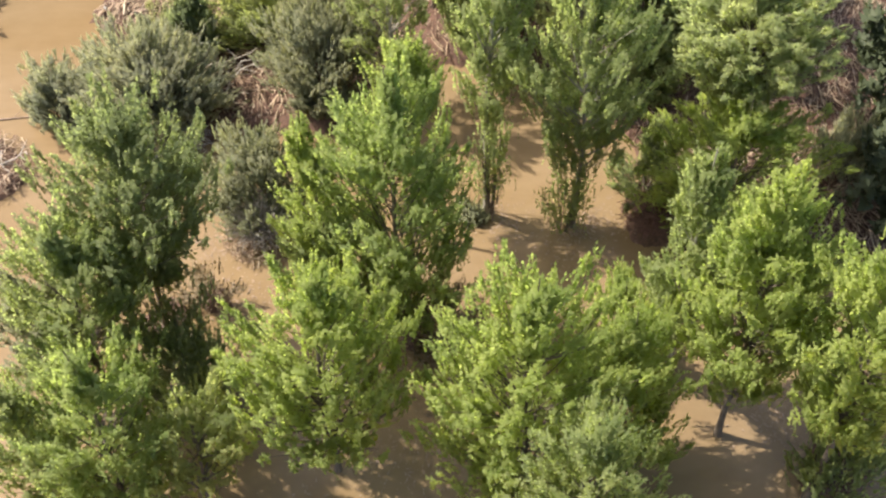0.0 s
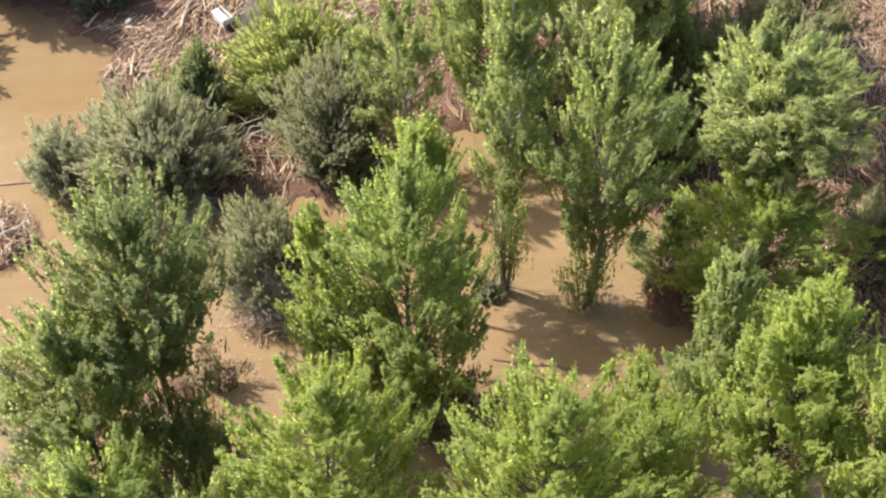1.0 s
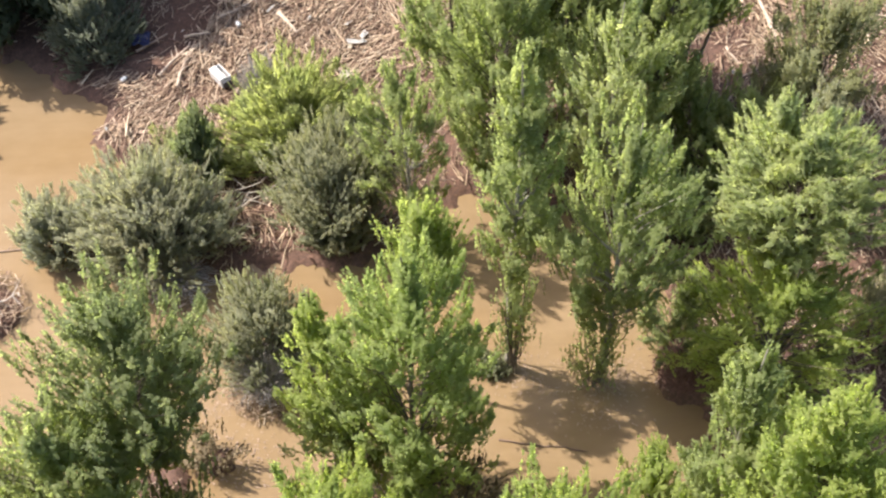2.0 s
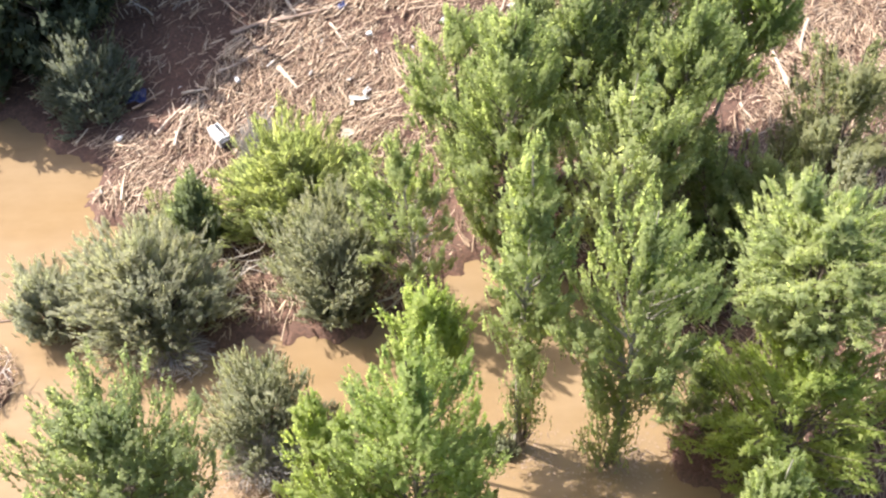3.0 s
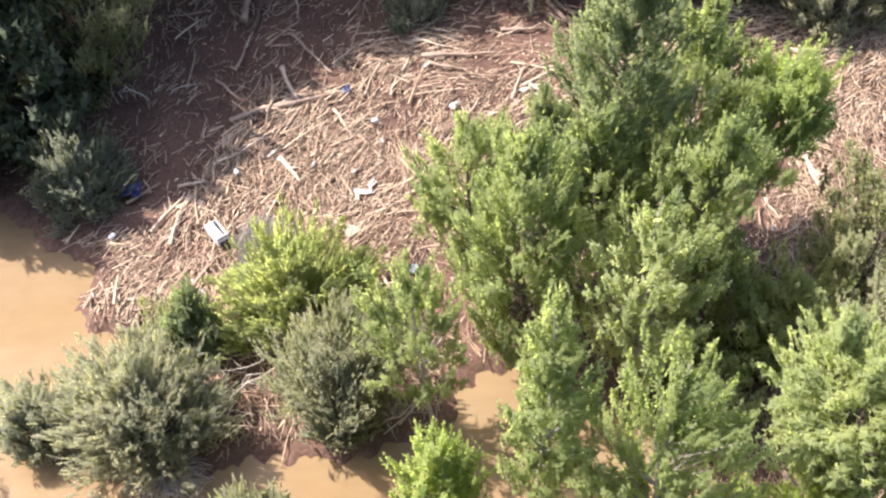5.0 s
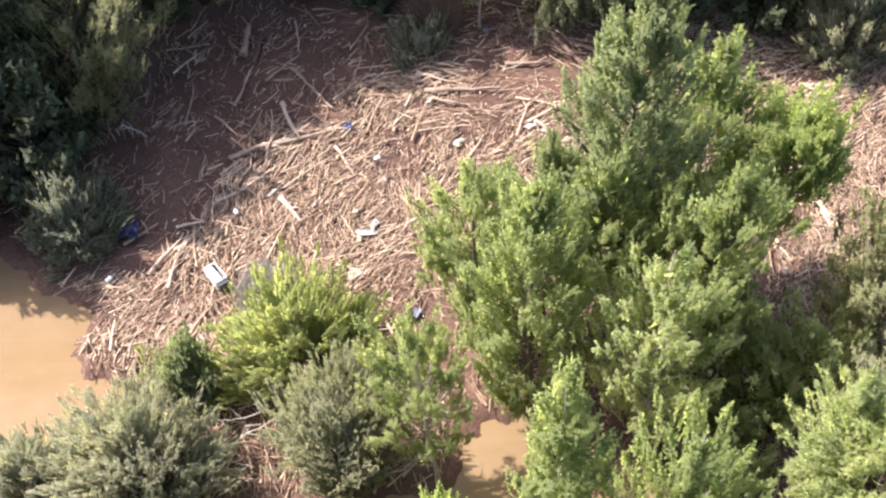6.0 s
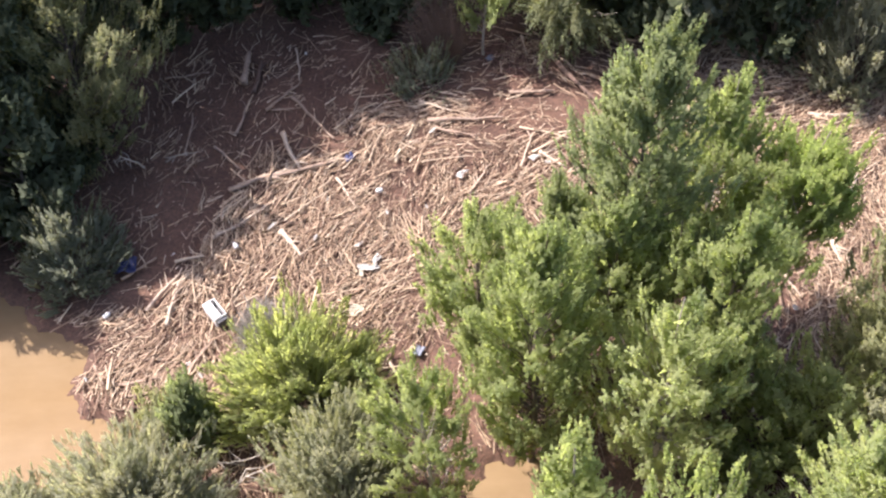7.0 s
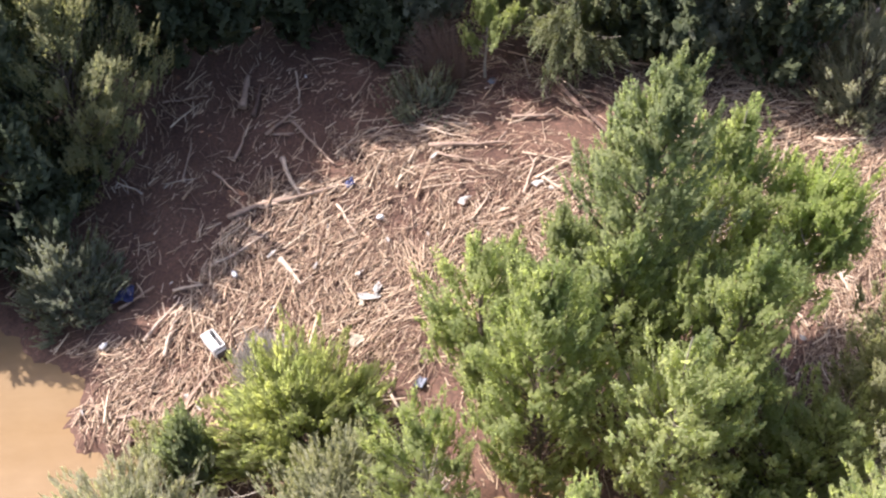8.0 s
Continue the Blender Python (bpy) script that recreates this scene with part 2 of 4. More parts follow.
# ---- trees ----
def profile(form, u):
    if form == "column":
        return np.clip(np.minimum(0.35 + 1.6 * u, 1.0) * (1.03 - u) ** 0.55 * 1.1, 0, 1.2)
    if form == "cone":
        return np.clip((0.5 + 1.4 * u) * (1.02 - u) ** 0.75, 0, 1.1)
    if form == "dome":
        return np.sqrt(np.clip(1.02 - u ** 4, 0, 1)) * np.minimum(0.45 + 0.95 * u, 1.0)
    if form == "bush":
        return np.sqrt(np.clip(1.02 - u ** 2.0, 0, 1)) * (0.86 + 0.14 * np.minimum(u * 4, 1))
    return np.sqrt(np.clip(1.0 - (2 * u - 0.95) ** 2 * 0.98, 0.02, 1))


def leaves(pos, axis, normal, length, width):
    """Narrow pointed blades, one triangle each."""
    b = unit(np.cross(axis, normal)) * width * 0.5
    v = np.stack([pos + b, pos + axis * length, pos - b], 1)
    return v.reshape(-1, 3), np.arange(len(pos) * 3).reshape(-1, 3)


SEED = [100]


def tree(name, label, category, x, y, tall, low, radius, leaf, form="round", dense=1.0, blade=(0.138, 0.085), sweep=1.2, droop=0.0, lean=(0, 0),
         bark=None, stems=1, clump=0.62, squash=1.0, bare=0.0, core=1.0, leaves_each=17, group=""):
    """A broadleaf tree or shrub: trunk or stems, limbs, fine branches, and a crown of leafy shoots in clumps.
    low: where the crown begins; lean: how far the top stands from the foot; core: how full the crown is within."""
    SEED[0] += 1
    rng = np.random.default_rng(SEED[0])
    bark = bark or BARK
    z0 = float(height(np.array([x]), np.array([y]))[0]) - 0.08
    root = tagged(new(name), label, category, group)
    root.location = (x, y, max(z0, -0.3))
    tall, low = tall - root.location.z, max(low - root.location.z, 0.15)
    top = np.array([lean[0], lean[1], tall])
    crown_h = tall - low - clump * (2.0 if stems == 1 else 0.7)

    def spine(s):
        s = np.asarray(s)[..., None]
        return top * s * np.array([1, 1, 0]) * s ** 0.4 + top * s * np.array([0, 0, 1]) + np.stack([np.sin(s[..., 0] * 7 + SEED[0]) * 0.10, np.cos(s[..., 0] * 6 + SEED[0]) * 0.10, 0 * s[..., 0]], -1) * np.minimum(s * 3, 1)

    # boughs that end in leafy clumps: tips on an uneven envelope, feet on the spine
    area = 2 * math.pi * radius * 0.75 * crown_h + math.pi * radius ** 2
    nb = int(max(14, 1.06 * dense * area / (2.8 * clump ** 2)))
    u = rng.random(nb * 6)
    u = u[rng.random(nb * 6) < profile(form, u) + 0.05][:nb]
    lead = max(5, nb // 9) if stems == 1 else nb // 6
    u[:lead] = 0.72 + 0.30 * rng.random(lead)
    nb = len(u)
    ang = np.arange(nb) * 2.39996 + rng.normal(0, 0.5, nb)
    lump = 0.55 + 0.75 * value_noise(ang * 1.1 + SEED[0] * 3.1, u * crown_h / 1.9 + SEED[0], 5)
    rr = (1.1 if stems == 1 else 0.97) * radius * profile(form, u) * lump * (0.72 + 0.42 * rng.random(nb) ** 0.6)
    rr = np.minimum(rr, radius * (1.05 + 0.12 * rng.random(nb)))
    rr[:lead] = radius * (0.22 if stems == 1 else 0.6) * rng.random(lead)
    out = np.stack([np.cos(ang), np.sin(ang), np.zeros(nb)], -1)
    tip = spine((low + u * crown_h) / tall) + out * rr[:, None] * np.array([1, squash, 1])
    tip[:, 2] += rng.normal(0, 0.25, nb) + 0.3 * (lump - 0.9)
    if stems == 1:
        foot = spine(np.clip((low + u * crown_h - rr * (0.35 + 0.55 * sweep) - 0.5) / tall, 0.05, 0.93))
    else:
        foot = tip * np.array([0.22, 0.22, 0.18]) + rng.normal(0, 0.12, (nb, 3)) * np.array([1, 1, 0.3])
    bvec = tip - foot
    blen = np.linalg.norm(bvec, axis=1)
    nc = 4
    q = np.array([0.56, 0.74, 0.89, 1.03])[None, :] + rng.normal(0, 0.05, (nb, nc))
    ctr = foot[:, None] + bvec[:, None] * q[..., None]
    ctr[..., 2] += (np.sin(q * math.pi) * 0.12 - droop * 0.22 * q ** 2) * blen[:, None]
    ctr += rng.normal(0, 0.16, ctr.shape) * clump
    size = (clump * (0.62 + 0.5 * rng.random((nb, nc))) * (1.12 - 0.42 * q)).reshape(-1)
    ctr = ctr.reshape(-1, 3)
    count = len(ctr)
    bdir = np.repeat(unit(bvec), nc, axis=0)
    out = np.repeat(out, nc, axis=0)
    # shoots
    ns, nl = 5, leaves_each
    sd = unit(bdir[:, None] * 0.55 + out[:, None] * 0.2 + np.array([0, 0, sweep * 0.95]) + rng.normal(0, 0.15, (count, ns, 3)))
    slen = (size[:, None] * (1.2 + 1.1 * rng.random((count, ns))))[..., None] * (1.45 if stems == 1 else 1.25)
    aside = rng.normal(0, 1, (count, ns, 3)) * size[:, None, None] * (0.34 if stems == 1 else 0.5)
    st = ctr[:, None] - sd * slen * 0.42
    s = (np.arange(nl) + 0.6) / nl
    s = s[None, None, :, None] + rng.normal(0, 0.03, (count, ns, nl, 1))
    pos = st[:, :, None] + sd[:, :, None] * slen[:, :, None] * s + aside[:, :, None] * (1.15 - (0.75 if stems == 1 else 0.3) * s)
    pos[..., 2] -= (droop * s[..., 0] ** 2) * slen
    pos = pos.reshape(-1, 3)
    sdir = (sd[:, :, None] + np.array([0, 0, -droop * 1.2]) * s).reshape(-1, 3)
    axis = unit(unit(sdir) * 0.8 + rng.normal(0, 0.38 if stems == 1 else 0.22, pos.shape))
    away = unit(pos - np.repeat(ctr, ns * nl, axis=0))
    nrm = unit(away * 0.7 + np.repeat(out, ns * nl, axis=0) * 0.35 + np.array([0, 0, 0.55]) + rng.normal(0, 0.24, pos.shape))
    if bare:
        ok = rng.random(len(pos)) > bare
        pos, axis, nrm = pos[ok], axis[ok], nrm[ok]
    ok = pos[:, 2] + root.location.z > 0.06
    pos, axis, nrm = pos[ok], axis[ok], nrm[ok]
    k = (0.65 + 0.7 * rng.random((len(pos), 1)))
    # larger, shaded leaves inside the crown
    ni = int(core * nb * 6 * (1 - bare))
    j = rng.integers(0, nb, ni)
    ip = foot[j] + bvec[j] * rng.uniform(0.35, 0.82, (ni, 1)) + rng.normal(0, 0.3, (ni, 3)) * clump
    ip[:, 2] = np.maximum(ip[:, 2], 0.25)
    pos, axis = np.concatenate([pos, ip]), np.concatenate([axis, unit(rng.normal(0, 1, (ni, 3)) + [0, 0, 0.4])])
    nrm = np.concatenate([nrm, unit(rng.normal(0, 0.5, (ni, 3)) + [0, 0, 0.7])])
    k = np.concatenate([k, 1.7 + 0.9 * rng.random((ni, 1))])
    v, f = leaves(pos, axis, nrm, blade[0] * k, blade[1] * k)
    me = mesh_from("crown", v, f, LEAF[leaf], True)
    me.normals_split_custom_set_from_vertices(np.repeat(unit(nrm * 0.55 + np.array([0, 0, 0.65])), 3, axis=0))
    piece("crown", me, root)
    # trunk or stems
    tr = 0.025 + 0.0062 * tall
    joints = np.linspace(0, 0.96, 12)
    if stems == 1:
        pts = spine(joints)
        v, f = tube(pts, tr * (1.02 - joints) ** 0.8 * np.where(joints == 0, 1.35, 1.0) + 0.008)
        holder = piece("trunk", mesh_from("trunk", v, f, bark, True), root)
        forks = 6
    else:
        holder, forks = root, stems
    for i in rng.permutation(nb)[:forks]:
        a0 = foot[i] if stems == 1 else np.array([rng.normal(0, 0.15), rng.normal(0, 0.15), 0.0])
        b0 = tip[i]
        mid = (a0 + b0) / 2 + np.array([0, 0, -0.08 if stems == 1 else 0.10]) * np.linalg.norm(b0 - a0)
        q = np.linspace(0, 1, 7)[:, None]
        pts = a0 * (1 - q) ** 2 + 2 * mid * q * (1 - q) + b0 * q ** 2
        v, f = tube(pts, np.linspace(tr * (0.5 if stems == 1 else 0.62), 0.012, 7), 6)
        piece("limb" if stems == 1 else "stem", mesh_from("limb", v, f, bark, True), holder)
    # fine branches
    v, f = rods(foot, tip, np.full(nb, 0.026), np.full(nb, 0.008), 3, 0.05, rng, 3)
    piece("branchwork", mesh_from("branchwork", v, f, bark), root, kind="stuff")
    return root


P, W, SH = "poplar tree", "willow tree", "shrub"
FINE = (0.165, 0.062)
g1, g2, g3 = "poplars in the flood water", "grey willow shrubs on the shore", "dark trees behind the drift"

# trees standing in the near water
tree("poplar_tree", "dense green poplar leaning over muddy flood water", P, -9.0, 27.3, 14.5, 5.6, 2.75, "deep", "dome", 1.4, lean=(0.8, -1.1), group=g1)
tree("poplar_tree", "bushy olive-green poplar in shallow flood water", P, -10.5, 23.8, 12.6, 4.0, 2.1, "green", "round", 1.1, group=g1)
tree("poplar_tree", "bright green feathery poplar standing in flood water", P, -9.7, 19.7, 11.8, 2.0, 2.0, "leaf", "round", 1.0, group=g1)
tree("poplar_tree", "yellow-green thin poplar sapling in flood water", P, -7.0, 19.9, 9.2, 2.4, 1.9, "yellow", "dome", 0.62, group=g1)
tree("poplar_tree", "olive poplar beside the flooded channel", P, -12.7, 24.8, 9.0, 2.5, 1.3, "olive", "round", group=g1)
tree("poplar_tree", "dark green poplar in shaded flood water", P, -12.4, 20.6, 9.0, 1.0, 1.5, "green", "round", group=g1)
tree("green_shrub", "low bright green leafy shrub in shaded water", SH, -7.8, 24.4, 6.6, 0.8, 2.1, "bottle", "bush", 0.9, stems=6)
tree("poplar_tree", "bright yellow-green poplar with drooping lower boughs", P, -2.6, 21.2, 12.6, 3.4, 2.6, "lime", "round", 1.1, group=g1)
tree("poplar_tree", "tall bright green poplar with a broad crown", P, 0.2, 27.0, 14.9, 1.8, 2.35, "leaf", "round", 1.1, lean=(-0.3, 0.2), group=g1)
tree("poplar_tree", "slender yellow-green poplar with upswept shoots", P, 0.6, 31.9, 11.8, 5.8, 1.6, "lime", "cone", 0.85, sweep=1.4, group=g1)
tree("poplar_tree", "narrow green poplar sapling among taller poplars", P, -2.8, 28.4, 11.8, 2.6, 1.35, "lime", "column", group=g1)
tree("poplar_tree", "short green poplar under taller neighbours", P, -2.4, 27.4, 7.2, 3.0, 1.5, "green", "round", 0.9, group=g1)
tree("dry_shrub", "sparse brown-leaved shrub caught with flood litter", SH, 1.5, 26.2, 4.0, 0.2, 1.4, "dry", "bush", 0.5, stems=6, bare=0.35)
tree("poplar_tree", "large bright green poplar with a rounded crown", P, 3.9, 19.8, 13.6, 1.5, 3.0, "lime", "round", 1.1, group=g1)
tree("poplar_tree", "mid-green poplar joined to a larger crown", P, 7.2, 20.7, 10.2, 0.6, 2.1, "lime", "round", 1.0, group=g1)
tree("poplar_tree", "small bright yellow-green poplar in open water", P, 8.1, 25.3, 5.3, 0.6, 1.7, "lime", "round", 1.0, group=g1)
tree("willow_tree", "grey-green willow with narrow pale leaves", W, 5.2, 15.6, 13.0, 4.0, 2.2, "green", "round", 1.0, FINE, group=g1)
tree("poplar_tree", "tall green poplar with a wide feathered top", P, 11.4, 21.6, 15.4, 4.0, 2.7, "lime", "column", 1.1, sweep=1.2, group=g1)
tree("poplar_tree", "slim green poplar with pale bark", P, 9.9, 24.2, 13.6, 3.0, 1.6, "green", "column", 1.0, bark=BARK_PALE, sweep=1.1, group=g1)
tree("poplar_tree", "spreading green poplar with pale visible branches", P, 14.0, 18.8, 16.2, 5.4, 2.3, "lime", "dome", 1.1, group=g1)
tree("green_shrub", "low green shrub over brown flood litter", SH, 15.2, 19.2, 5.0, 0.3, 1.9, "green", "bush", 0.9, stems=6)
tree("poplar_tree", "tall narrow poplar with a bare pale lower trunk", P, 3.85, 32.6, 17.4, 6.8, 1.4, "green", "column", 0.9, lean=(-0.1, -0.5), bark=BARK_PALE, sweep=1.1, group=g1)
tree("sapling", "thin leafy shoots round a pale poplar trunk", SH, 4.0, 32.4, 7.0, 2.0, 0.9, "green", "column", 0.12, stems=4, bare=0.5)
tree("dry_shrub", "low brown-leaved litter caught round a poplar", SH, -7.6, 29.0, 1.8, 0.1, 1.1, "dry", "bush", 0.5, stems=6, bare=0.55, clump=0.45)
tree("grass_tuft_shrub", "small grey-green shrub at a poplar's foot", SH, 3.2, 32.5, 0.8, 0.05, 0.55, "olive", "bush", 1.0, FINE, stems=5, clump=0.3)
tree("poplar_tree", "open green poplar with upswept feathery shoots", P, 7.3, 31.7, 14.6, 4.6, 2.5, "green", "dome", 0.82, lean=(0.2, 0.3), sweep=1.5, core=0.4, bark=BARK_PALE, group=g1)
tree("willow_tree", "pale yellow-green willow with a full rounded crown", W, 13.6, 33.0, 12.6, 7.0, 2.8, "pale", "dome", 2.1, (0.15, 0.055), sweep=0.8, droop=0.35, clump=0.5, core=1.6, group=g1)
tree("willow_tree", "broad green willow with hanging shoots", W, 13.0, 30.2, 9.0, 1.8, 3.4, "lime", "dome", 1.15, FINE, sweep=0.7, droop=0.45, group=g1)
tree("willow_tree", "leafy green willow at the water's edge", W, 10.4, 32.7, 5.4, 0.4, 1.6, "deep", "round", 0.9, FINE, droop=0.4)
tree("sapling", "narrow pale green sapling spire", SH, 13.0, 34.6, 13.4, 8.0, 0.8, "pale", "column", 0.9, sweep=1.0)

# shrubs along the shore
tree("willow_shrub", "rounded silvery grey-green willow shrub on the shore", SH, -10.2, 39.2, 4.9, 0.3, 3.35, "grey", "bush", 1.0, (0.16, 0.047), stems=10, sweep=0.6, clump=0.36, core=1.4, group=g2)
tree("willow_shrub", "small silvery grey willow shrub in shallow water", SH, -14.3, 39.4, 3.2, 0.2, 1.6, "grey", "bush", 1.0, (0.16, 0.05), stems=7, sweep=0.8, clump=0.36, group=g2)
tree("tamarisk_shrub", "grey-brown half-bare shrub standing in flood water", SH, -5.5, 33.2, 4.9, 0.3, 2.2, "olive", "bush", 1.0, FINE, stems=12, sweep=0.9, bare=0.3, clump=0.44)
tree("willow_shrub", "grey-green willow shrub with dead lower twigs", SH, -2.8, 39.3, 6.3, 0.3, 2.5, "olive", "dome", 1.1, (0.16, 0.052), stems=9, sweep=0.7, clump=0.42, group=g2)
tree("willow_shrub", "thin green young tree over brown drift", SH, 0.7, 38.7, 10.6, 3.4, 1.9, "green", "round", 0.6, FINE, clump=0.5, core=0.1, bare=0.25, lean=(-1.1, 0.2), bark=BARK_PALE, group=g2)
tree("yellow_shrub", "bright yellow-green rounded shrub in the driftwood", SH, -4.3, 44.1, 4.7, 0.3, 3.5, "yellow", "bush", 0.82, (0.145, 0.055), stems=9, sweep=0.5, clump=0.34, core=1.6)
tree("green_shrub", "small dark green shrub hung with plastic scraps", SH, -8.4, 43.1, 4.3, 0.2, 1.0, "bottle", "bush", 1.1, stems=5, clump=0.42)

# grove beside the drift
g4 = "poplar grove beside the drift"
tree("poplar_tree", "mid-green poplar at the edge of the drift", P, 2.5, 44.9, 11.4, 3.0, 2.0, "green", "dome", 0.9, group=g4)
tree("poplar_tree", "tall green poplar with dense lower boughs", P, 4.2, 41.4, 13.9, 1.6, 2.1, "green", "round", 1.0, group=g4)
tree("poplar_tree", "slim green poplar inside the grove", P, 7.0, 43.6, 13.1, 4.8, 1.5, "green", "round", 0.95, group=g4)
tree("poplar_tree", "broad green poplar with feathered shoots", P, 10.7, 42.4, 13.4, 3.5, 2.4, "green", "dome", 0.95, sweep=1.4, group=g4)
tree("poplar_tree", "green poplar inside a dense grove", P, 9.0, 43.4, 11.8, 2.5, 1.4, "green", "round", 0.75, group=g4)
tree("poplar_tree", "green poplar at the back of a grove", P, 5.3, 45.7, 12.0, 2.5, 1.7, "deep", "round", 0.9, group=g4)
tree("poplar_tree", "pale green poplar with bare grey branches showing", P, 8.3, 39.7, 12.5, 2.5, 2.2, "pale", "round", 0.8, bark=BARK_PALE, sweep=1.2, group=g4)
tree("poplar_tree", "tallest dark green poplar with a pointed crown", P, 8.0, 45.7, 18.0, 4.0, 2.8, "bottle", "column", 1.0, group=g4)
tree("poplar_tree", "green poplar with a level bushy top", P, 11.3, 47.8, 13.6, 4.0, 2.0, "green", "dome", 1.1, bark=BARK_PALE, group=g4)
tree("poplar_tree", "yellow-green poplar at the grove's end", P, 12.8, 46.8, 11.5, 5.0, 2.1, "leaf", "dome", 1.2, bark=BARK_PALE, lean=(2.0, 0.4), group=g4)
tree("poplar_tree", "low leaning yellow-green poplar", P, 13.2, 46.2, 11.0, 6.6, 1.3, "leaf", "dome", 1.2, bark=BARK_PALE, lean=(2.2, 0.3), group=g4)
tree("poplar_tree", "olive poplar beside a strip of drift", P, 17.4, 42.6, 10.4, 1.2, 2.5, "sage", "dome", 0.9, group=g4)
tree("poplar_tree", "pale olive poplar near the willow", P, 16.4, 38.5, 9.2, 4.0, 1.3, "olive", "round", 0.9, group=g4)
tree("willow_tree", "shaded dark willow under the grove", W, 12.5, 41.0, 6.2, 0.5, 2.0, "green", "round", 1.0, group=g4)
tree("willow_tree", "shaded olive willow under the grove", W, 14.4, 40.8, 7.0, 0.7, 2.0, "pale", "round", 0.9, group=g4)
tree("willow_tree", "low dark willow filling the grove's floor", W, 11.2, 38.4, 4.5, 0.4, 1.7, "deep", "round", 0.9, group=g4)

# dark wood round the drift; the "dark" leaf carries its shade as colour
tree("willow_tree", "dark olive willow with lit upper boughs", W, -13.8, 58.4, 12.2, 1.6, 3.5, "sage", "dome", 0.95, FINE, clump=0.75, group=g3)
tree("willow_shrub", "grey-green willow shrub overhanging the drift", SH, -13.8, 51.1, 4.6, 0.3, 2.0, "dusk", "bush", 0.95, FINE, stems=7, sweep=0.6, clump=0.5, group=g3)
# Some, as at (-19.0, 52.0), stand out of view, added to cast shade.
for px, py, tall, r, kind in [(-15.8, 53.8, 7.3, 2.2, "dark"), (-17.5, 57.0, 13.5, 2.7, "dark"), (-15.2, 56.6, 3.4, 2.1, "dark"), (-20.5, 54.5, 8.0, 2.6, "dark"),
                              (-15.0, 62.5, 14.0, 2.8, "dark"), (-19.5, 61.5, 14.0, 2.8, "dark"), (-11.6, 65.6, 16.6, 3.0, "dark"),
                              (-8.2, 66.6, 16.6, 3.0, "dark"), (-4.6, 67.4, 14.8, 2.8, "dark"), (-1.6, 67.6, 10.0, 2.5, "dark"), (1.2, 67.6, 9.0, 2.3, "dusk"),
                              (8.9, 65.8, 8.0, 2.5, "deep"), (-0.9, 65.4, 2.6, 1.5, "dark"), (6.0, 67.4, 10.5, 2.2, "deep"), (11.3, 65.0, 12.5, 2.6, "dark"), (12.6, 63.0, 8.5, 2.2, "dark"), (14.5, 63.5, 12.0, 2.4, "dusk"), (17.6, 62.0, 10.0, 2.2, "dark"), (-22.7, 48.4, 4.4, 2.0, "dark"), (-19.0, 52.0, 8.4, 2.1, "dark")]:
    # Heights are stretched so that the shade reaches farther over the drift.
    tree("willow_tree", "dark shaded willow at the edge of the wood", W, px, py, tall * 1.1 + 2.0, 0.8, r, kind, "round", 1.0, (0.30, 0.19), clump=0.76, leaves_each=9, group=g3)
# Unseen trees that extend the wood; stretched and darkened to add shade.
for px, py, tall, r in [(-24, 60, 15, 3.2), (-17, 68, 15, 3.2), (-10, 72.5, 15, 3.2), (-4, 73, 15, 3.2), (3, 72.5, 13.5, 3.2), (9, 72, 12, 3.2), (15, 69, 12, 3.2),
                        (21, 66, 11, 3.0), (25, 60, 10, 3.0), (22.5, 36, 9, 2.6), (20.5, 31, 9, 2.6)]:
    tree("willow_tree", "unseen dark willow extending the wood and its shade", W, px, py, tall * 1.1 + 2.2, 1.0, r, "dark", "round", 0.5, (0.40, 0.24), clump=0.9, leaves_each=10, group=g3)
tree("sapling", "small yellow-green sapling with a pale trunk", SH, 4.1, 63.5, 6.2, 2.9, 1.35, "green", "round", 0.9, bark=BARK_PALE)
tree("willow_tree", "weeping green willow trailing shoots at the wood's edge", W, 8.2, 63.8, 8.2, 1.0, 2.3, "moss", "dome", 0.9, FINE, sweep=0.2, droop=1.0, bark=BARK_PALE, group=g3)
tree("willow_shrub", "grey willow shrub at the wood's edge", SH, 21.2, 60.2, 6.0, 0.3, 2.7, "grey", "bush", 0.9, (0.16, 0.05), stems=8, sweep=0.7, clump=0.42, group=g2)
# The dusk leaf puts the shade over this shrub into its colour.
tree("willow_shrub", "small half-dead shrub in the drift, grey leaves darkened for shade", SH, 1.1, 61.6, 2.5, 0.2, 1.5, "dusk", "bush", 1.0, FINE, stems=7, bare=0.2, group=g2)
tree("willow_shrub", "grey willow shrub on the dark bank", SH, 18.8, 33.0, 4.0, 0.3, 1.8, "grey", "bush", 0.9, FINE, stems=7, group=g2)
# low growth beside the larger trees
tree("sapling", "leafy green shoots at a poplar's foot", SH, 6.9, 31.5, 4.4, 0.8, 1.1, "green", "column", 0.16, stems=4, bare=0.5)
tree("grey_shrub", "small sparse grey-green shrub at the drift's edge", SH, -9.9, 43.9, 2.2, 0.2, 0.9, "sage", "bush", 0.8, FINE, stems=5, bare=0.35, clump=0.4)


# ---- flood drift ----
rng = np.random.default_rng(7)


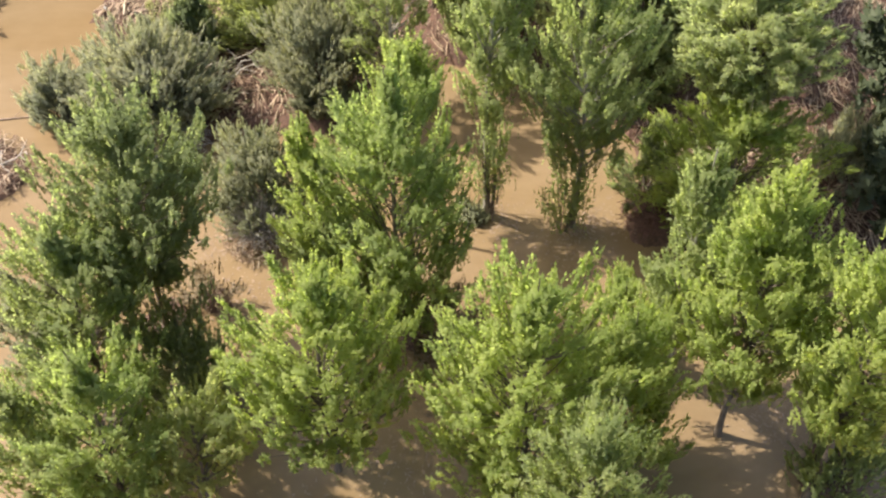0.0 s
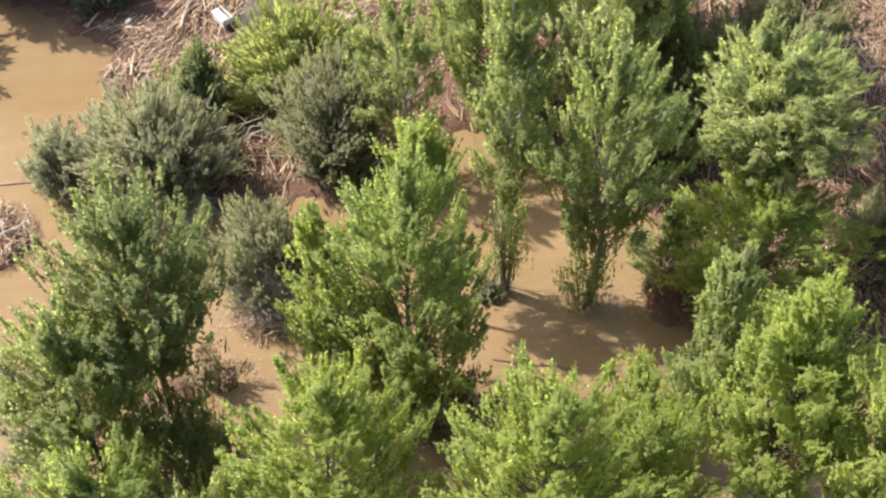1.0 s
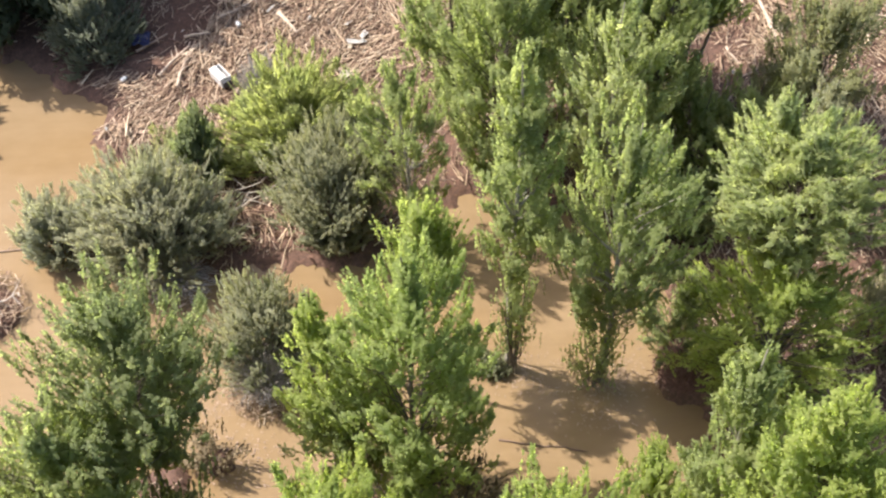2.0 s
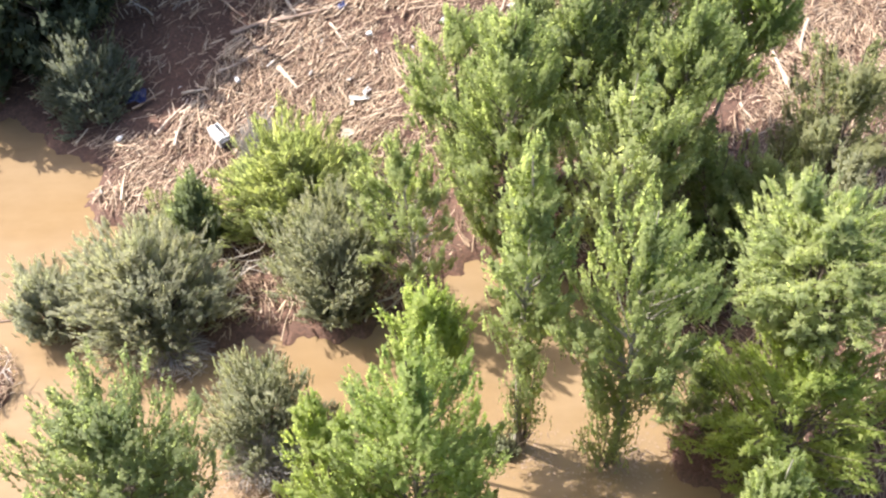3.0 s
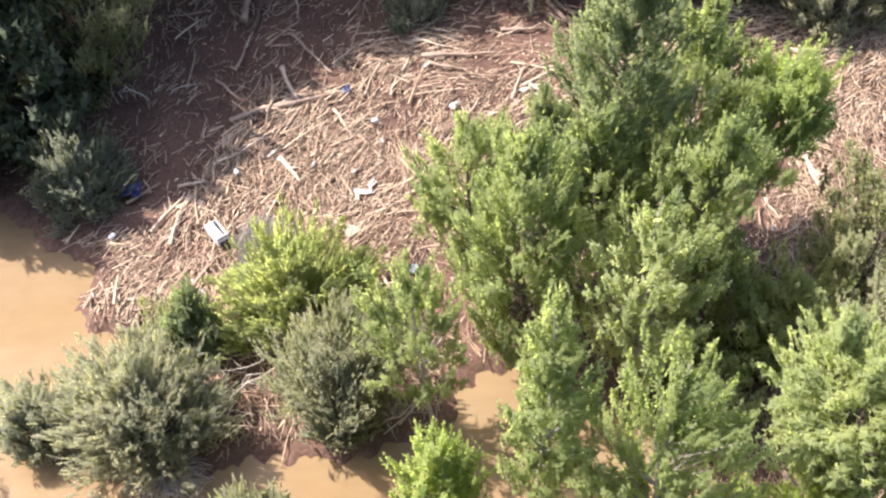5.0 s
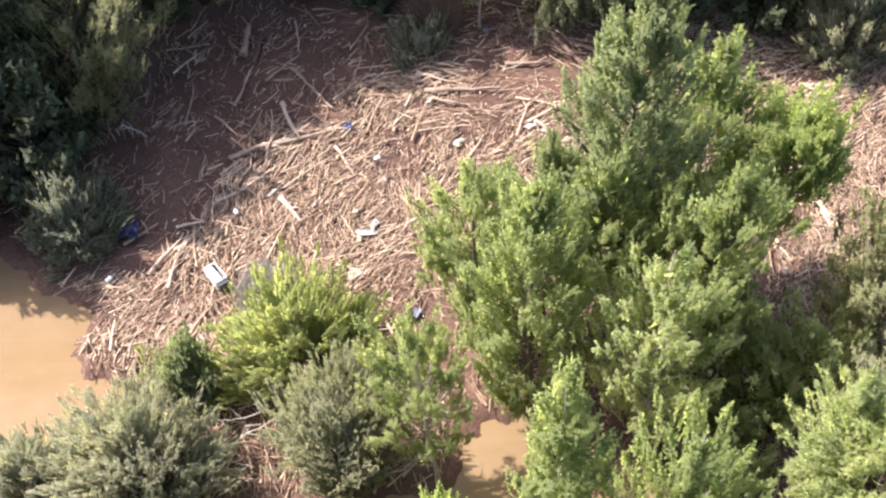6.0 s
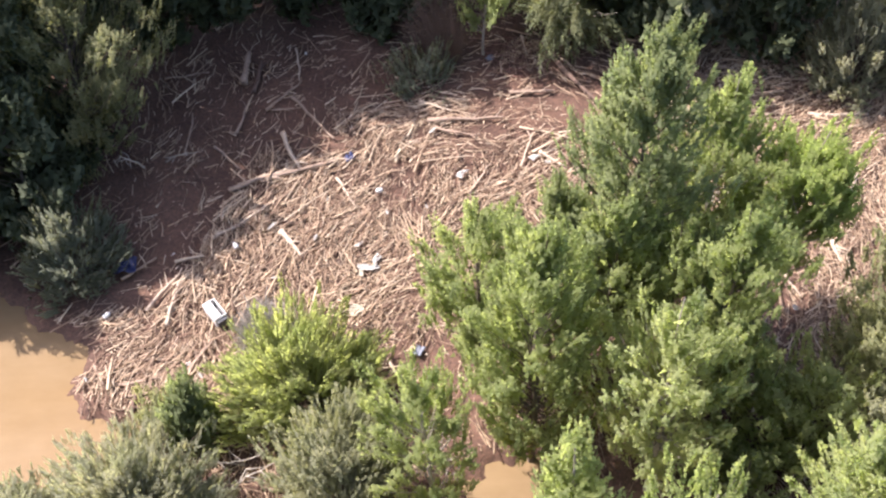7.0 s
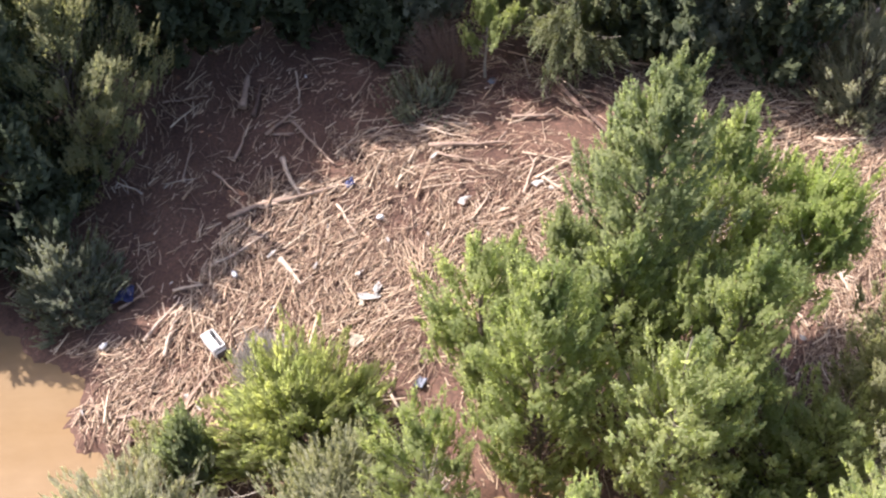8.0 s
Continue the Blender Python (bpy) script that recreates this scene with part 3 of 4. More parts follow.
def drift_angle(x, y):
    """The way the current laid the canes: across the head of the drift, slanting through its middle, along it near the tip."""
    a = 0.65 + 0.85 / (1 + np.exp((y - 54.6) / 1.2)) / (1 + np.exp((-9.5 - x) / 1.0))
    a = a - 0.6 / (1 + np.exp((56.8 - y) / 0.8)) / (1 + np.exp((-1.0 - x) / 1.2))
    a = a + 0.8 / (1 + np.exp((57.5 - y) / 0.8)) / (1 + np.exp((x + 5.5) / 1.0))
    return a + 0.9 * (value_noise(x * 0.22 + 4, y * 0.22, 21) - 0.5) + 1.8 * (value_noise(x * 0.75, y * 0.75, 22) - 0.5)


def drift_density(x, y):
    d = land(x, y)
    on = np.clip((d - 0.55) / 0.9, 0, 1)
    zone = np.where(y > 43.2, 1.0, 0.28)
    zone = np.where((x > 5) & (y < 50) & (x < 15.5), 0.25, zone)
    zone = np.where((x > -1) & (x < 5) & (y < 47), 0.22, zone)
    zone = np.where((x > 9) & (y < 36), 0.5, zone)
    # Sparse canes on the shaded mud, thinned further to deepen its shade.
    zone = np.where((x < -2.5 - (y - 57.5) * 0.3) & (y > 57.5) | (y > 60.5) & (x < 3), zone * 0.11, zone)
    zone = np.where((x < -6.5 - (57.5 - y) * 0.45) & (y > 49.2) & (y <= 57.5), zone * 0.09, zone)
    zone = np.where((x >= 2.5) & (x < 11) & (y > 55.8) & (y <= 58), zone * 0.4, zone)
    zone = np.where((x >= 3) & (x < 11) & (y > 58), zone * 0.13, zone)
    zone = np.where((x > -1.5) & (x < 3) & (y > 56.5) & (y <= 60.5), zone * 0.7, zone)
    clear = np.clip(0.15 + 1.4 * value_noise(x * 0.5, y * 0.5, 31) + 0.9 * (value_noise(x * 1.4, y * 1.4, 32) - 0.5), 0.3, 1)
    return on * zone * clear


def scatter(n, seed):
    r = np.random.default_rng(seed)
    x, y = r.uniform(-20, 24, n * 4), r.uniform(27, 68, n * 4)
    ok = r.random(n * 4) < drift_density(x, y)
    return x[ok][:n], y[ok][:n], r


def canes(n, seed, shortest, longest, thin, thick, lift):
    x, y, r = scatter(n, seed)
    n = len(x)
    a = drift_angle(x, y) + r.normal(0, 0.36, n) + np.where(r.random(n) < 0.11, 1.4, 0.0)
    length = shortest + (longest - shortest) * r.random(n) ** 2.2
    rad = thin + (thick - thin) * r.random(n) ** 2
    tilt = r.normal(0, 0.09, n)
    d = np.stack([np.cos(a) * np.cos(tilt), np.sin(a) * np.cos(tilt), np.sin(tilt)], -1)
    c = np.stack([x, y, np.maximum(height(x, y), 0.02) + rad * 0.6 + lift * r.random(n) + np.abs(np.sin(tilt)) * length * 0.25], -1)
    return c - d * length[:, None] / 2, c + d * length[:, None] / 2, rad, r


drift = tagged(new("driftwood_mat"), "matted pale canes and broken sticks left by the flood", "driftwood", kind="stuff")
for nm, args in (("fine_sticks", (23000, 41, 0.25, 1.1, 0.010, 0.028, 0.16)), ("coarse_sticks", (9000, 42, 0.5, 2.0, 0.016, 0.038, 0.26)),
                 ("reed_strips", (12000, 45, 0.35, 1.1, 0.014, 0.036, 0.30))):
    a, b, rad, r = canes(*args)
    v, f = rods(a, b, rad, rad * 0.7, 3, *((0.0, None, 1) if nm == "fine_sticks" else (0.04, r, 2) if nm == "coarse_sticks" else (0.085, r, 2)))
    piece(nm, mesh_from(nm, v, f, CANE), drift, kind="stuff")
# chips of bark and reed between the canes
cx, cy, r = scatter(22000, 43)
n = len(cx)
ca = r.random(n) * math.pi
cd = np.stack([np.cos(ca), np.sin(ca), r.normal(0, 0.25, n)], -1)
cn = unit(np.stack([r.normal(0, 0.35, n), r.normal(0, 0.35, n), np.ones(n)], -1))
v, f = leaves(np.stack([cx, cy, np.maximum(height(cx, cy), 0.02) + 0.03 + 0.10 * r.random(n)], -1), unit(cd), cn, (0.08 + 0.22 * r.random((n, 1)) ** 2), (0.03 + 0.06 * r.random((n, 1))))
piece("bark_chips", mesh_from("bark_chips", v, f, CANE), drift, kind="stuff")

# the sticks on top, one by one
shapes = []
for i in range(8):
    q = np.random.default_rng(60 + i)
    v, f = rods(np.array([[-0.5, 0, 0]]), np.array([[0.5, 0, 0]]), np.array([0.02 + 0.004 * i]), np.array([0.012]), 4, 0.035, q, 3)
    shapes.append(mesh_from("stick", v, f, CANE))
a, b, rad, r = canes(290, 44, 1.0, 3.0, 0.02, 0.05, 0.28)
for i in range(len(a)):
    p0, p1 = Vector(a[i]), Vector(b[i])
    ob = piece("stick", shapes[i % 8], drift)
    d = p1 - p0
    ob.matrix_basis = Matrix.LocRotScale((p0 + p1) / 2 + Vector((0, 0, 0.05)), d.to_track_quat("X", "Z"), (d.length, 1.2 + rad[i] * 12, 1.2 + rad[i] * 12))


# ---- logs that lie on the drift ----
def ground_z(x, y):
    return max(float(height(np.array([float(x)]), np.array([float(y)]))[0]), 0.0)


WOODS = [plain("pale_log", (0.46, 0.365, 0.27), 0.8, 0.45, 4), plain("tan_log", (0.32, 0.23, 0.165), 0.85, 0.5, 4), plain("brown_log", (0.14, 0.09, 0.065), 0.9, 0.5, 4)]


def log(x0, y0, x1, y1, thick, wood=0, lift=0.16, label="bleached driftwood trunk lying across matted canes", stubs=2):
    SEED[0] += 1
    r = np.random.default_rng(SEED[0])
    a, b = np.array([x0, y0, ground_z(x0, y0) + lift + thick]), np.array([x1, y1, ground_z(x1, y1) + lift + thick])
    length = np.linalg.norm(b - a)
    root = tagged(new("driftwood_log"), label, "driftwood log", "logs on the drift")
    root.location = a
    q = np.linspace(0, 1, 9)
    side = unit(np.cross(b - a, np.array([0, 0, 1.0])))
    wob = np.cumsum(r.normal(0, 0.014, 9)) * length
    wob -= np.linspace(wob[0], wob[-1], 9)
    pts = (b - a)[None] * q[:, None] + side[None] * wob[:, None]
    rad = thick * (1 - 0.45 * q) * (1 + r.normal(0, 0.07, 9))
    rad[0] *= 1.15
    pts = np.concatenate([pts[:1] - (b - a) * 0.004, pts, pts[-1:] + (b - a) * 0.01])
    rad = np.concatenate([[thick * 0.25], rad, [thick * 0.12]])
    v, f = tube(pts, rad, 7)
    v = v + r.normal(0, thick * 0.07, v.shape)
    trunk = piece("trunk", mesh_from("log", v, f, WOODS[wood], True), root)
    for i in range(stubs if length > 1.4 else 0):
        s = r.uniform(0.3, 0.9)
        p = (b - a) * s
        d = unit(unit(b - a) * 0.7 + side * r.choice([-1, 1]) * 0.7 + np.array([0, 0, 0.25]))
        n = r.uniform(0.25, 0.7)
        v, f = tube(np.array([p, p + d * n * 0.5 + [0, 0, 0.03], p + d * n]), [thick * 0.45, thick * 0.3, thick * 0.1], 5)
        piece("branch_stub", mesh_from("branch_stub", v, f, WOODS[wood], True), trunk)
    return root


# long logs at the head of the drift
log(1.2, 59.0, 4.7, 59.0, 0.11, 1)
log(0.9, 60.3, 2.3, 59.5, 0.07)
log(1.5, 58.6, 3.4, 57.9, 0.08, 1)
log(5.1, 60.7, 7.2, 60.6, 0.09, 1)
log(5.2, 55.9, 5.9, 57.9, 0.06)
log(6.1, 56.7, 7.1, 55.8, 0.08)
log(2.8, 54.5, 3.7, 56.0, 0.07, 0, label="pale greenish driftwood pole on matted canes")
# bundle in the middle
log(-7.7, 55.4, -3.1, 56.8, 0.11, 1)
log(-7.3, 55.7, -4.9, 56.5, 0.08)
log(-6.1, 55.9, -2.9, 57.0, 0.07)
log(-8.3, 52.8, -6.0, 54.4, 0.08)
log(-6.8, 54.0, -4.9, 55.1, 0.07, 1)
log(-5.4, 58.6, -4.6, 56.5, 0.12)
log(-5.4, 52.9, -4.5, 51.5, 0.12)
log(-3.0, 55.9, -2.2, 54.1, 0.07)
log(-3.0, 49.0, -2.1, 48.7, 0.07)
# logs in the shade of the wood
log(-5.0, 61.0, -3.1, 58.2, 0.08, 1)
log(-6.2, 60.3, -4.6, 62.1, 0.07, 1)
log(-6.0, 60.2, -4.6, 60.3, 0.06, 1)
log(-4.9, 64.5, -4.7, 62.2, 0.06)
log(-7.3, 62.0, -7.1, 64.1, 0.19, 1, label="thick orange-brown broken trunk in the shade")
log(-6.8, 61.4, -6.5, 63.6, 0.12, 2, label="dark wet driftwood trunk in the shade")
log(-7.6, 58.8, -7.0, 61.0, 0.07, 1)
log(-8.5, 58.1, -7.3, 56.7, 0.07, 1)
log(-9.8, 57.6, -9.6, 60.3, 0.06, 1)
log(-11.1, 62.8, -9.0, 63.1, 0.06, 1)
# logs by the water's edge
log(-10.8, 49.1, -9.5, 51.2, 0.07)
log(-9.9, 48.2, -9.6, 50.4, 0.09)
log(-12.0, 50.8, -10.6, 51.8, 0.07, 1)
log(-9.8, 51.5, -8.6, 51.8, 0.08)
log(-11.6, 45.5, -9.1, 45.8, 0.08, 1)
log(-9.0, 45.6, -8.0, 47.5, 0.09, 1)
log(-11.3, 44.9, -9.9, 45.1, 0.07, 1)
log(-12.7, 46.6, -12.2, 45.6, 0.06, 1)
log(-11.0, 44.3, -10.9, 45.3, 0.10, 2, label="dark root stump at the tip of the drift")
log(-1.0, 45.9, -0.3, 44.2, 0.07)
# strip of drift beyond the grove
log(17.8, 51.0, 17.9, 49.5, 0.09)
log(18.6, 58.3, 21.3, 58.0, 0.09)
log(20.8, 60.9, 22.7, 61.1, 0.06)
log(19.8, 54.3, 18.9, 52.0, 0.09)
log(17.6, 52.5, 18.0, 50.0, 0.10)
log(15.5, 49.1, 15.9, 47.9, 0.06)
# thin dead trunk afloat on the channel
log(-18.5, 39.9, -15.6, 39.6, 0.05, 1, 0.0, "thin dark stick afloat on muddy water", 1)
log(3.2, 29.3, 6.4, 28.6, 0.035, 2, 0.0, "thin dark branch afloat on muddy water", 1)


def dead_branch(x, y, turn, span, label, z=0.5):
    """A bare forked limb, washed up and bleached."""
    SEED[0] += 1
    r = np.random.default_rng(SEED[0])
    root = tagged(new("dead_branch"), label, "dead branch", "bleached dead branches")
    root.location = (x, y, ground_z(x, y) + 0.1)
    d = np.array([math.cos(turn), math.sin(turn), 0.22])
    q = np.linspace(0, 1, 7)[:, None]
    pts = d * span * q + np.concatenate([np.zeros((1, 3)), np.cumsum(r.normal(0, 0.05 * span, (6, 3)) * [1, 1, 0.4], axis=0)])
    pts[:, 2] = np.abs(pts[:, 2]) + np.linspace(0, z, 7)
    v, f = tube(pts, np.linspace(0.05, 0.014, 7), 6)
    piece("limb", mesh_from("limb", v, f, DEAD, True), root)
    for i in range(6):
        p = pts[r.integers(2, 7)]
        t = unit(d + r.normal(0, 0.7, 3) * [1, 1, 0.6])
        n = span * r.uniform(0.2, 0.5)
        v, f = tube(np.array([p, p + t * n * 0.5 + r.normal(0, 0.05, 3), p + t * n]), [0.022, 0.016, 0.006], 5)
        piece("twig", mesh_from("twig", v, f, DEAD, True), root)
    return root


BLEACHED = "bleached bare forked branch on brown drift"
dead_branch(-7.8, 40.6, 0.3, 2.0, BLEACHED)
dead_branch(-7.6, 39.4, 0.7, 2.0, BLEACHED)
dead_branch(-8.0, 41.8, -0.2, 1.7, BLEACHED)
dead_branch(-1.7, 38.3, 0.35, 2.4, "grey bare branch leaning out of a willow shrub", 1.6)
dead_branch(-0.6, 39.0, 0.5, 2.2, "grey bare branch leaning out of a willow shrub", 2.2)
dead_branch(-13.0, 40.6, 0.5, 1.6, BLEACHED)
dead_branch(-10.6, 57.4, -0.9, 1.6, "white bare twigs hanging under a dark willow", 1.4)
dead_branch(-11.6, 57.2, -2.2, 1.2, "white bare twigs hanging under a dark willow", 1.6)
dead_branch(-17.2, 36.2, 0.4, 1.8, BLEACHED)
dead_branch(-17.4, 37.2, -0.5, 1.6, BLEACHED)


# ---- things washed up with the drift ----
def set_box(bm, x0, x1, y0, y1, z0, z1):
    vs = [bm.verts.new((x, y, z)) for z in (z0, z1) for x, y in ((x0, y0), (x1, y0), (x1, y1), (x0, y1))]
    for q in ((3, 2, 1, 0), (4, 5, 6, 7), (0, 1, 5, 4), (1, 2, 6, 5), (2, 3, 7, 6), (3, 0, 4, 7)):
        bm.faces.new([vs[i] for i in q])


def rounded(bm, width):
    bmesh.ops.bevel(bm, geom=bm.edges[:], offset=width, segments=2, affect="EDGES", profile=0.6)
    return bm


def refrigerator(x, y, turn):
    root = tagged(new("refrigerator"), "white battered refrigerator lying doorless on driftwood", "refrigerator")
    root.matrix_basis = pose(x, y, ground_z(x, y) + 0.2, 4, -5, turn)
    long, wide, deep, wall = 1.05, 0.56, 0.45, 0.04
    for nm, b in (("back_panel", (0, long, 0, wide, 0, wall)), ("side_panel", (0, long, 0, wall, wall, deep)), ("side_panel", (0, long, wide - wall, wide, wall, deep)),
                  ("top_panel", (0, wall, wall, wide - wall, wall, deep)), ("bottom_panel", (long - wall, long, wall, wide - wall, wall, deep)),
                  ("half_door", (0.03, long - 0.04, 0.01, wide * 0.60, deep + 0.004, deep + 0.05))):
        bm = bmesh.new()
        set_box(bm, *b)
        part(nm, rounded(bm, 0.012), WHITE, root)
    bm = bmesh.new()
    set_box(bm, wall, long - wall, wall + 0.004, wide - wall - 0.004, wall + 0.004, wall + 0.05)
    part("liner", rounded(bm, 0.01), BLACK, root, "dark grey inner liner")
    bm = bmesh.new()
    set_box(bm, long + 0.004, long + 0.16, 0.06, wide - 0.04, 0.04, deep - 0.10)
    part("compressor_housing", rounded(bm, 0.03), BLACK, root, "black compressor housing")


refrigerator(-8.42, 48.88, -57)


def slab(name, label, category, x, y, size, thick, mat, tilt=12, lift=0.22, corners=7, group="white scraps in the drift"):
    """A torn, slightly bowed board or sheet with broken corners."""
    SEED[0] += 1
    r = np.random.default_rng(SEED[0])
    bm = bmesh.new()
    rim = []
    for i in range(corners):
        a = 2 * math.pi * (i + r.uniform(-0.3, 0.3)) / corners
        k = size * 0.5 * r.uniform(0.45, 1.25)
        rim.append((math.cos(a) * k * 1.25, math.sin(a) * k * 0.8))
    rings = []
    for s in (1.0, 0.6):
        rings.append([bm.verts.new((px * s, py * s, r.normal(0, size * 0.07))) for px, py in rim])
    mid = bm.verts.new((0, 0, size * 0.06))
    for i in range(corners):
        j = (i + 1) % corners
        bm.faces.new((rings[0][i], rings[0][j], rings[1][j], rings[1][i]))
        bm.faces.new((rings[1][i], rings[1][j], mid))
    bmesh.ops.solidify(bm, geom=bm.faces[:], thickness=thick)
    bmesh.ops.recalc_face_normals(bm, faces=bm.faces[:])
    me = bpy.data.meshes.new(name)
    bm.to_mesh(me)
    bm.free()
    me.materials.append(mat)
    ob = tagged(new(name, me), label, category, group)
    ob.matrix_basis = pose(x, y, ground_z(x, y) + lift, r.uniform(-tilt, tilt), r.uniform(-tilt, tilt), r.uniform(0, 360))
    return ob


slab("foam_sheet", "torn white foam sheet lying on matted canes", "foam sheet", -1.6, 50.7, 0.85, 0.06, FOAM, 16, 0.34, 9)
slab("foam_piece", "broken white foam piece beside a torn sheet", "foam piece", -1.35, 51.1, 0.5, 0.06, FOAM, 25, 0.32)
slab("foam_piece", "broken white foam piece with a grey underside", "foam piece", -2.0, 50.4, 0.45, 0.08, CREAM, 25, 0.3)
slab("foam_sheet", "white torn sheet among driftwood canes", "foam sheet", 2.5, 55.6, 0.6, 0.05, FOAM, 15, 0.32)
slab("board", "cream broken board wedged in the drift", "board", -2.3, 48.5, 0.62, 0.06, CREAM, 20, 0.32)
slab("board", "dark wet board lying in the drift", "board", -2.9, 51.3, 0.7, 0.05, WOODS[2], 10, 0.2)
for sx, sy, sz in ((-3.9, 52.4, 0.34), (-2.1, 51.9, 0.36), (-5.8, 53.2, 0.40), (-5.6, 50.4, 0.32), (-9.9, 51.9, 0.2), (1.4, 58.3, 0.42), (-4.4, 64.0, 0.22), (-8.4, 45.7, 0.25),
                   (-12.9, 45.8, 0.22), (15.5, 47.3, 0.38), (5.9, 56.4, 0.5), (6.4, 56.0, 0.4), (0.9, 53.8, 0.2), (-3.4, 54.6, 0.22), (-8.9, 46.3, 0.25), (-0.8, 53.6, 0.2)):
    slab("plastic_scrap", "small white plastic scrap caught in the drift", "plastic scrap", sx, sy, sz, 0.03, FOAM, 30, 0.3, 6)


def crumpled(name, label, category, x, y, z, size, mat):
    """Thin sheet plastic, crumpled into folds."""
    SEED[0] += 1
    r = np.random.default_rng(SEED[0])
    n = 11
    g = np.linspace(-0.5, 0.5, n)
    X, Y = np.meshgrid(g, g)
    Z = 0.30 * value_noise(X * 5 + SEED[0], Y * 5, 9) + 0.16 * value_noise(X * 11, Y * 11 + SEED[0], 10)
    ang = np.arctan2(Y, X)
    k = 0.75 + 0.5 * value_noise(ang * 2 + SEED[0], ang * 0 + 0.5, 11)
    top = np.stack([X * k, Y * k * 0.8, Z], -1).reshape(-1, 3) * size
    under = top - np.array([0, 0, 0.012])
    idn = np.arange(n * n).reshape(n, n)
    q = np.stack([idn[:-1, :-1], idn[:-1, 1:], idn[1:, 1:], idn[1:, :-1]], -1).reshape(-1, 4)
    rim = np.concatenate([idn[0, :], idn[1:, -1], idn[-1, -2::-1], idn[-2:0:-1, 0]])
    wall = np.stack([rim, np.roll(rim, -1), np.roll(rim, -1) + n * n, rim + n * n], -1)[:, ::-1]
    ob = tagged(new(name, mesh_from(name, np.concatenate([top, under]), np.concatenate([q, q[:, ::-1] + n * n, wall]), mat)), label, category)
    ob.matrix_basis = pose(x, y, z, r.uniform(-10, 10), r.uniform(-10, 10), r.uniform(0, 360))
    return ob


crumpled("blue_tarpaulin", "crumpled dark blue tarpaulin in shaded drift", "tarpaulin", -11.8, 51.4, ground_z(-11.8, 51.4) + 0.2, 0.95, BLUE)
crumpled("blue_bag", "small crumpled blue bag on pale canes", "plastic bag", -2.4, 57.0, ground_z(-2.4, 57.0) + 0.2, 0.48, BLUE)
crumpled("blue_bag", "small dull blue bag under the dark trees", "plastic bag", 4.4, 63.0, ground_z(4.4, 63.0) + 0.15, 0.45, GREYBLUE)
crumpled("grey_bag", "grey-blue plastic bag beside the yellow shrub", "plastic bag", 0.2, 46.3, ground_z(0.2, 46.3) + 0.12, 0.45, GREYBLUE)
crumpled("white_bag", "white plastic bag snagged on a dark shrub", "plastic bag", -8.8, 42.6, 2.7, 0.30, FOAM)


def bottle(x, y, turn, lift=0.3):
    root = tagged(new("plastic_bottle"), "white plastic jug lying on brown drift", "bottle", "bottles in the drift")
    root.matrix_basis = pose(x, y, ground_z(x, y) + lift, 0, 80, turn)
    v, f = tube(np.array([[0, 0, z] for z in (-0.001, 0, 0.02, 0.2, 0.27, 0.3, 0.32)]), [0.01, 0.09, 0.11, 0.11, 0.07, 0.03, 0.028], 12)
    piece("body", mesh_from("bottle", v, f, WHITE, True), root)
    v, f = tube(np.array([[0, 0, z] for z in (0.318, 0.32, 0.35, 0.351)]), [0.03, 0.035, 0.035, 0.004], 10)
    piece("cap", mesh_from("cap", v, f, BLUE), root, "blue screw cap")


bottle(-12.5, 48.8, 40)
bottle(-7.2, 52.0, 120)
bottle(-1.0, 55.0, 200)


# heaps of fine brush
def brush_heap(label, x, y, size, high, count, seed, mat):
    r = np.random.default_rng(seed)
    root = tagged(new("brush_heap"), label, "brush heap")
    root.location = (x, y, ground_z(x, y) - 0.05)
    a, d = r.random(count) * 2 * math.pi, np.sqrt(r.random(count)) * size
    p = np.stack([np.cos(a) * d, np.sin(a) * d, high * (1 - (d / size) ** 2) * r.random(count)], -1)
    t = unit(np.stack([r.normal(0, 1, count), r.normal(0, 1, count), r.normal(0, 0.25, count)], -1)) * r.uniform(0.25, 0.8, (count, 1))
    v, f = rods(p - t / 2, p + t / 2, r.uniform(0.008, 0.025, count), np.full(count, 0.006), 4, 0.06, r)
    piece("twigwork", mesh_from("twigwork", v, f, mat), root, kind="stuff")


RUST = plain("red_brown_twigs", (0.17, 0.085, 0.065), 0.9, 0.5, 5)
brush_heap("reddish-brown heap of wet brush at the water's edge", 10.3, 31.4, 1.1, 1.2, 420, 71, RUST)
brush_heap("reddish-brown mound of brush inside the grove", 6.5, 44.3, 1.2, 0.9, 380, 79, RUST)
brush_heap("dark red brush caught in the drift", 18.1, 52.8, 0.7, 0.5, 160, 72, RUST)
brush_heap("brown tangle of flood brush in open water", -17.2, 36.6, 1.9, 0.8, 520, 73, CANE)
brush_heap("grey-brown twigs under a half-bare shrub", -5.6, 32.0, 1.4, 0.9, 420, 75, CANE)
brush_heap("brown tangled twigs below a grey willow", -9.4, 37.4, 1.4, 0.7, 360, 76, CANE)
brush_heap("brown tangled roots and twigs in the shade", 5.4, 63.2, 1.6, 0.8, 420, 77, RUST)


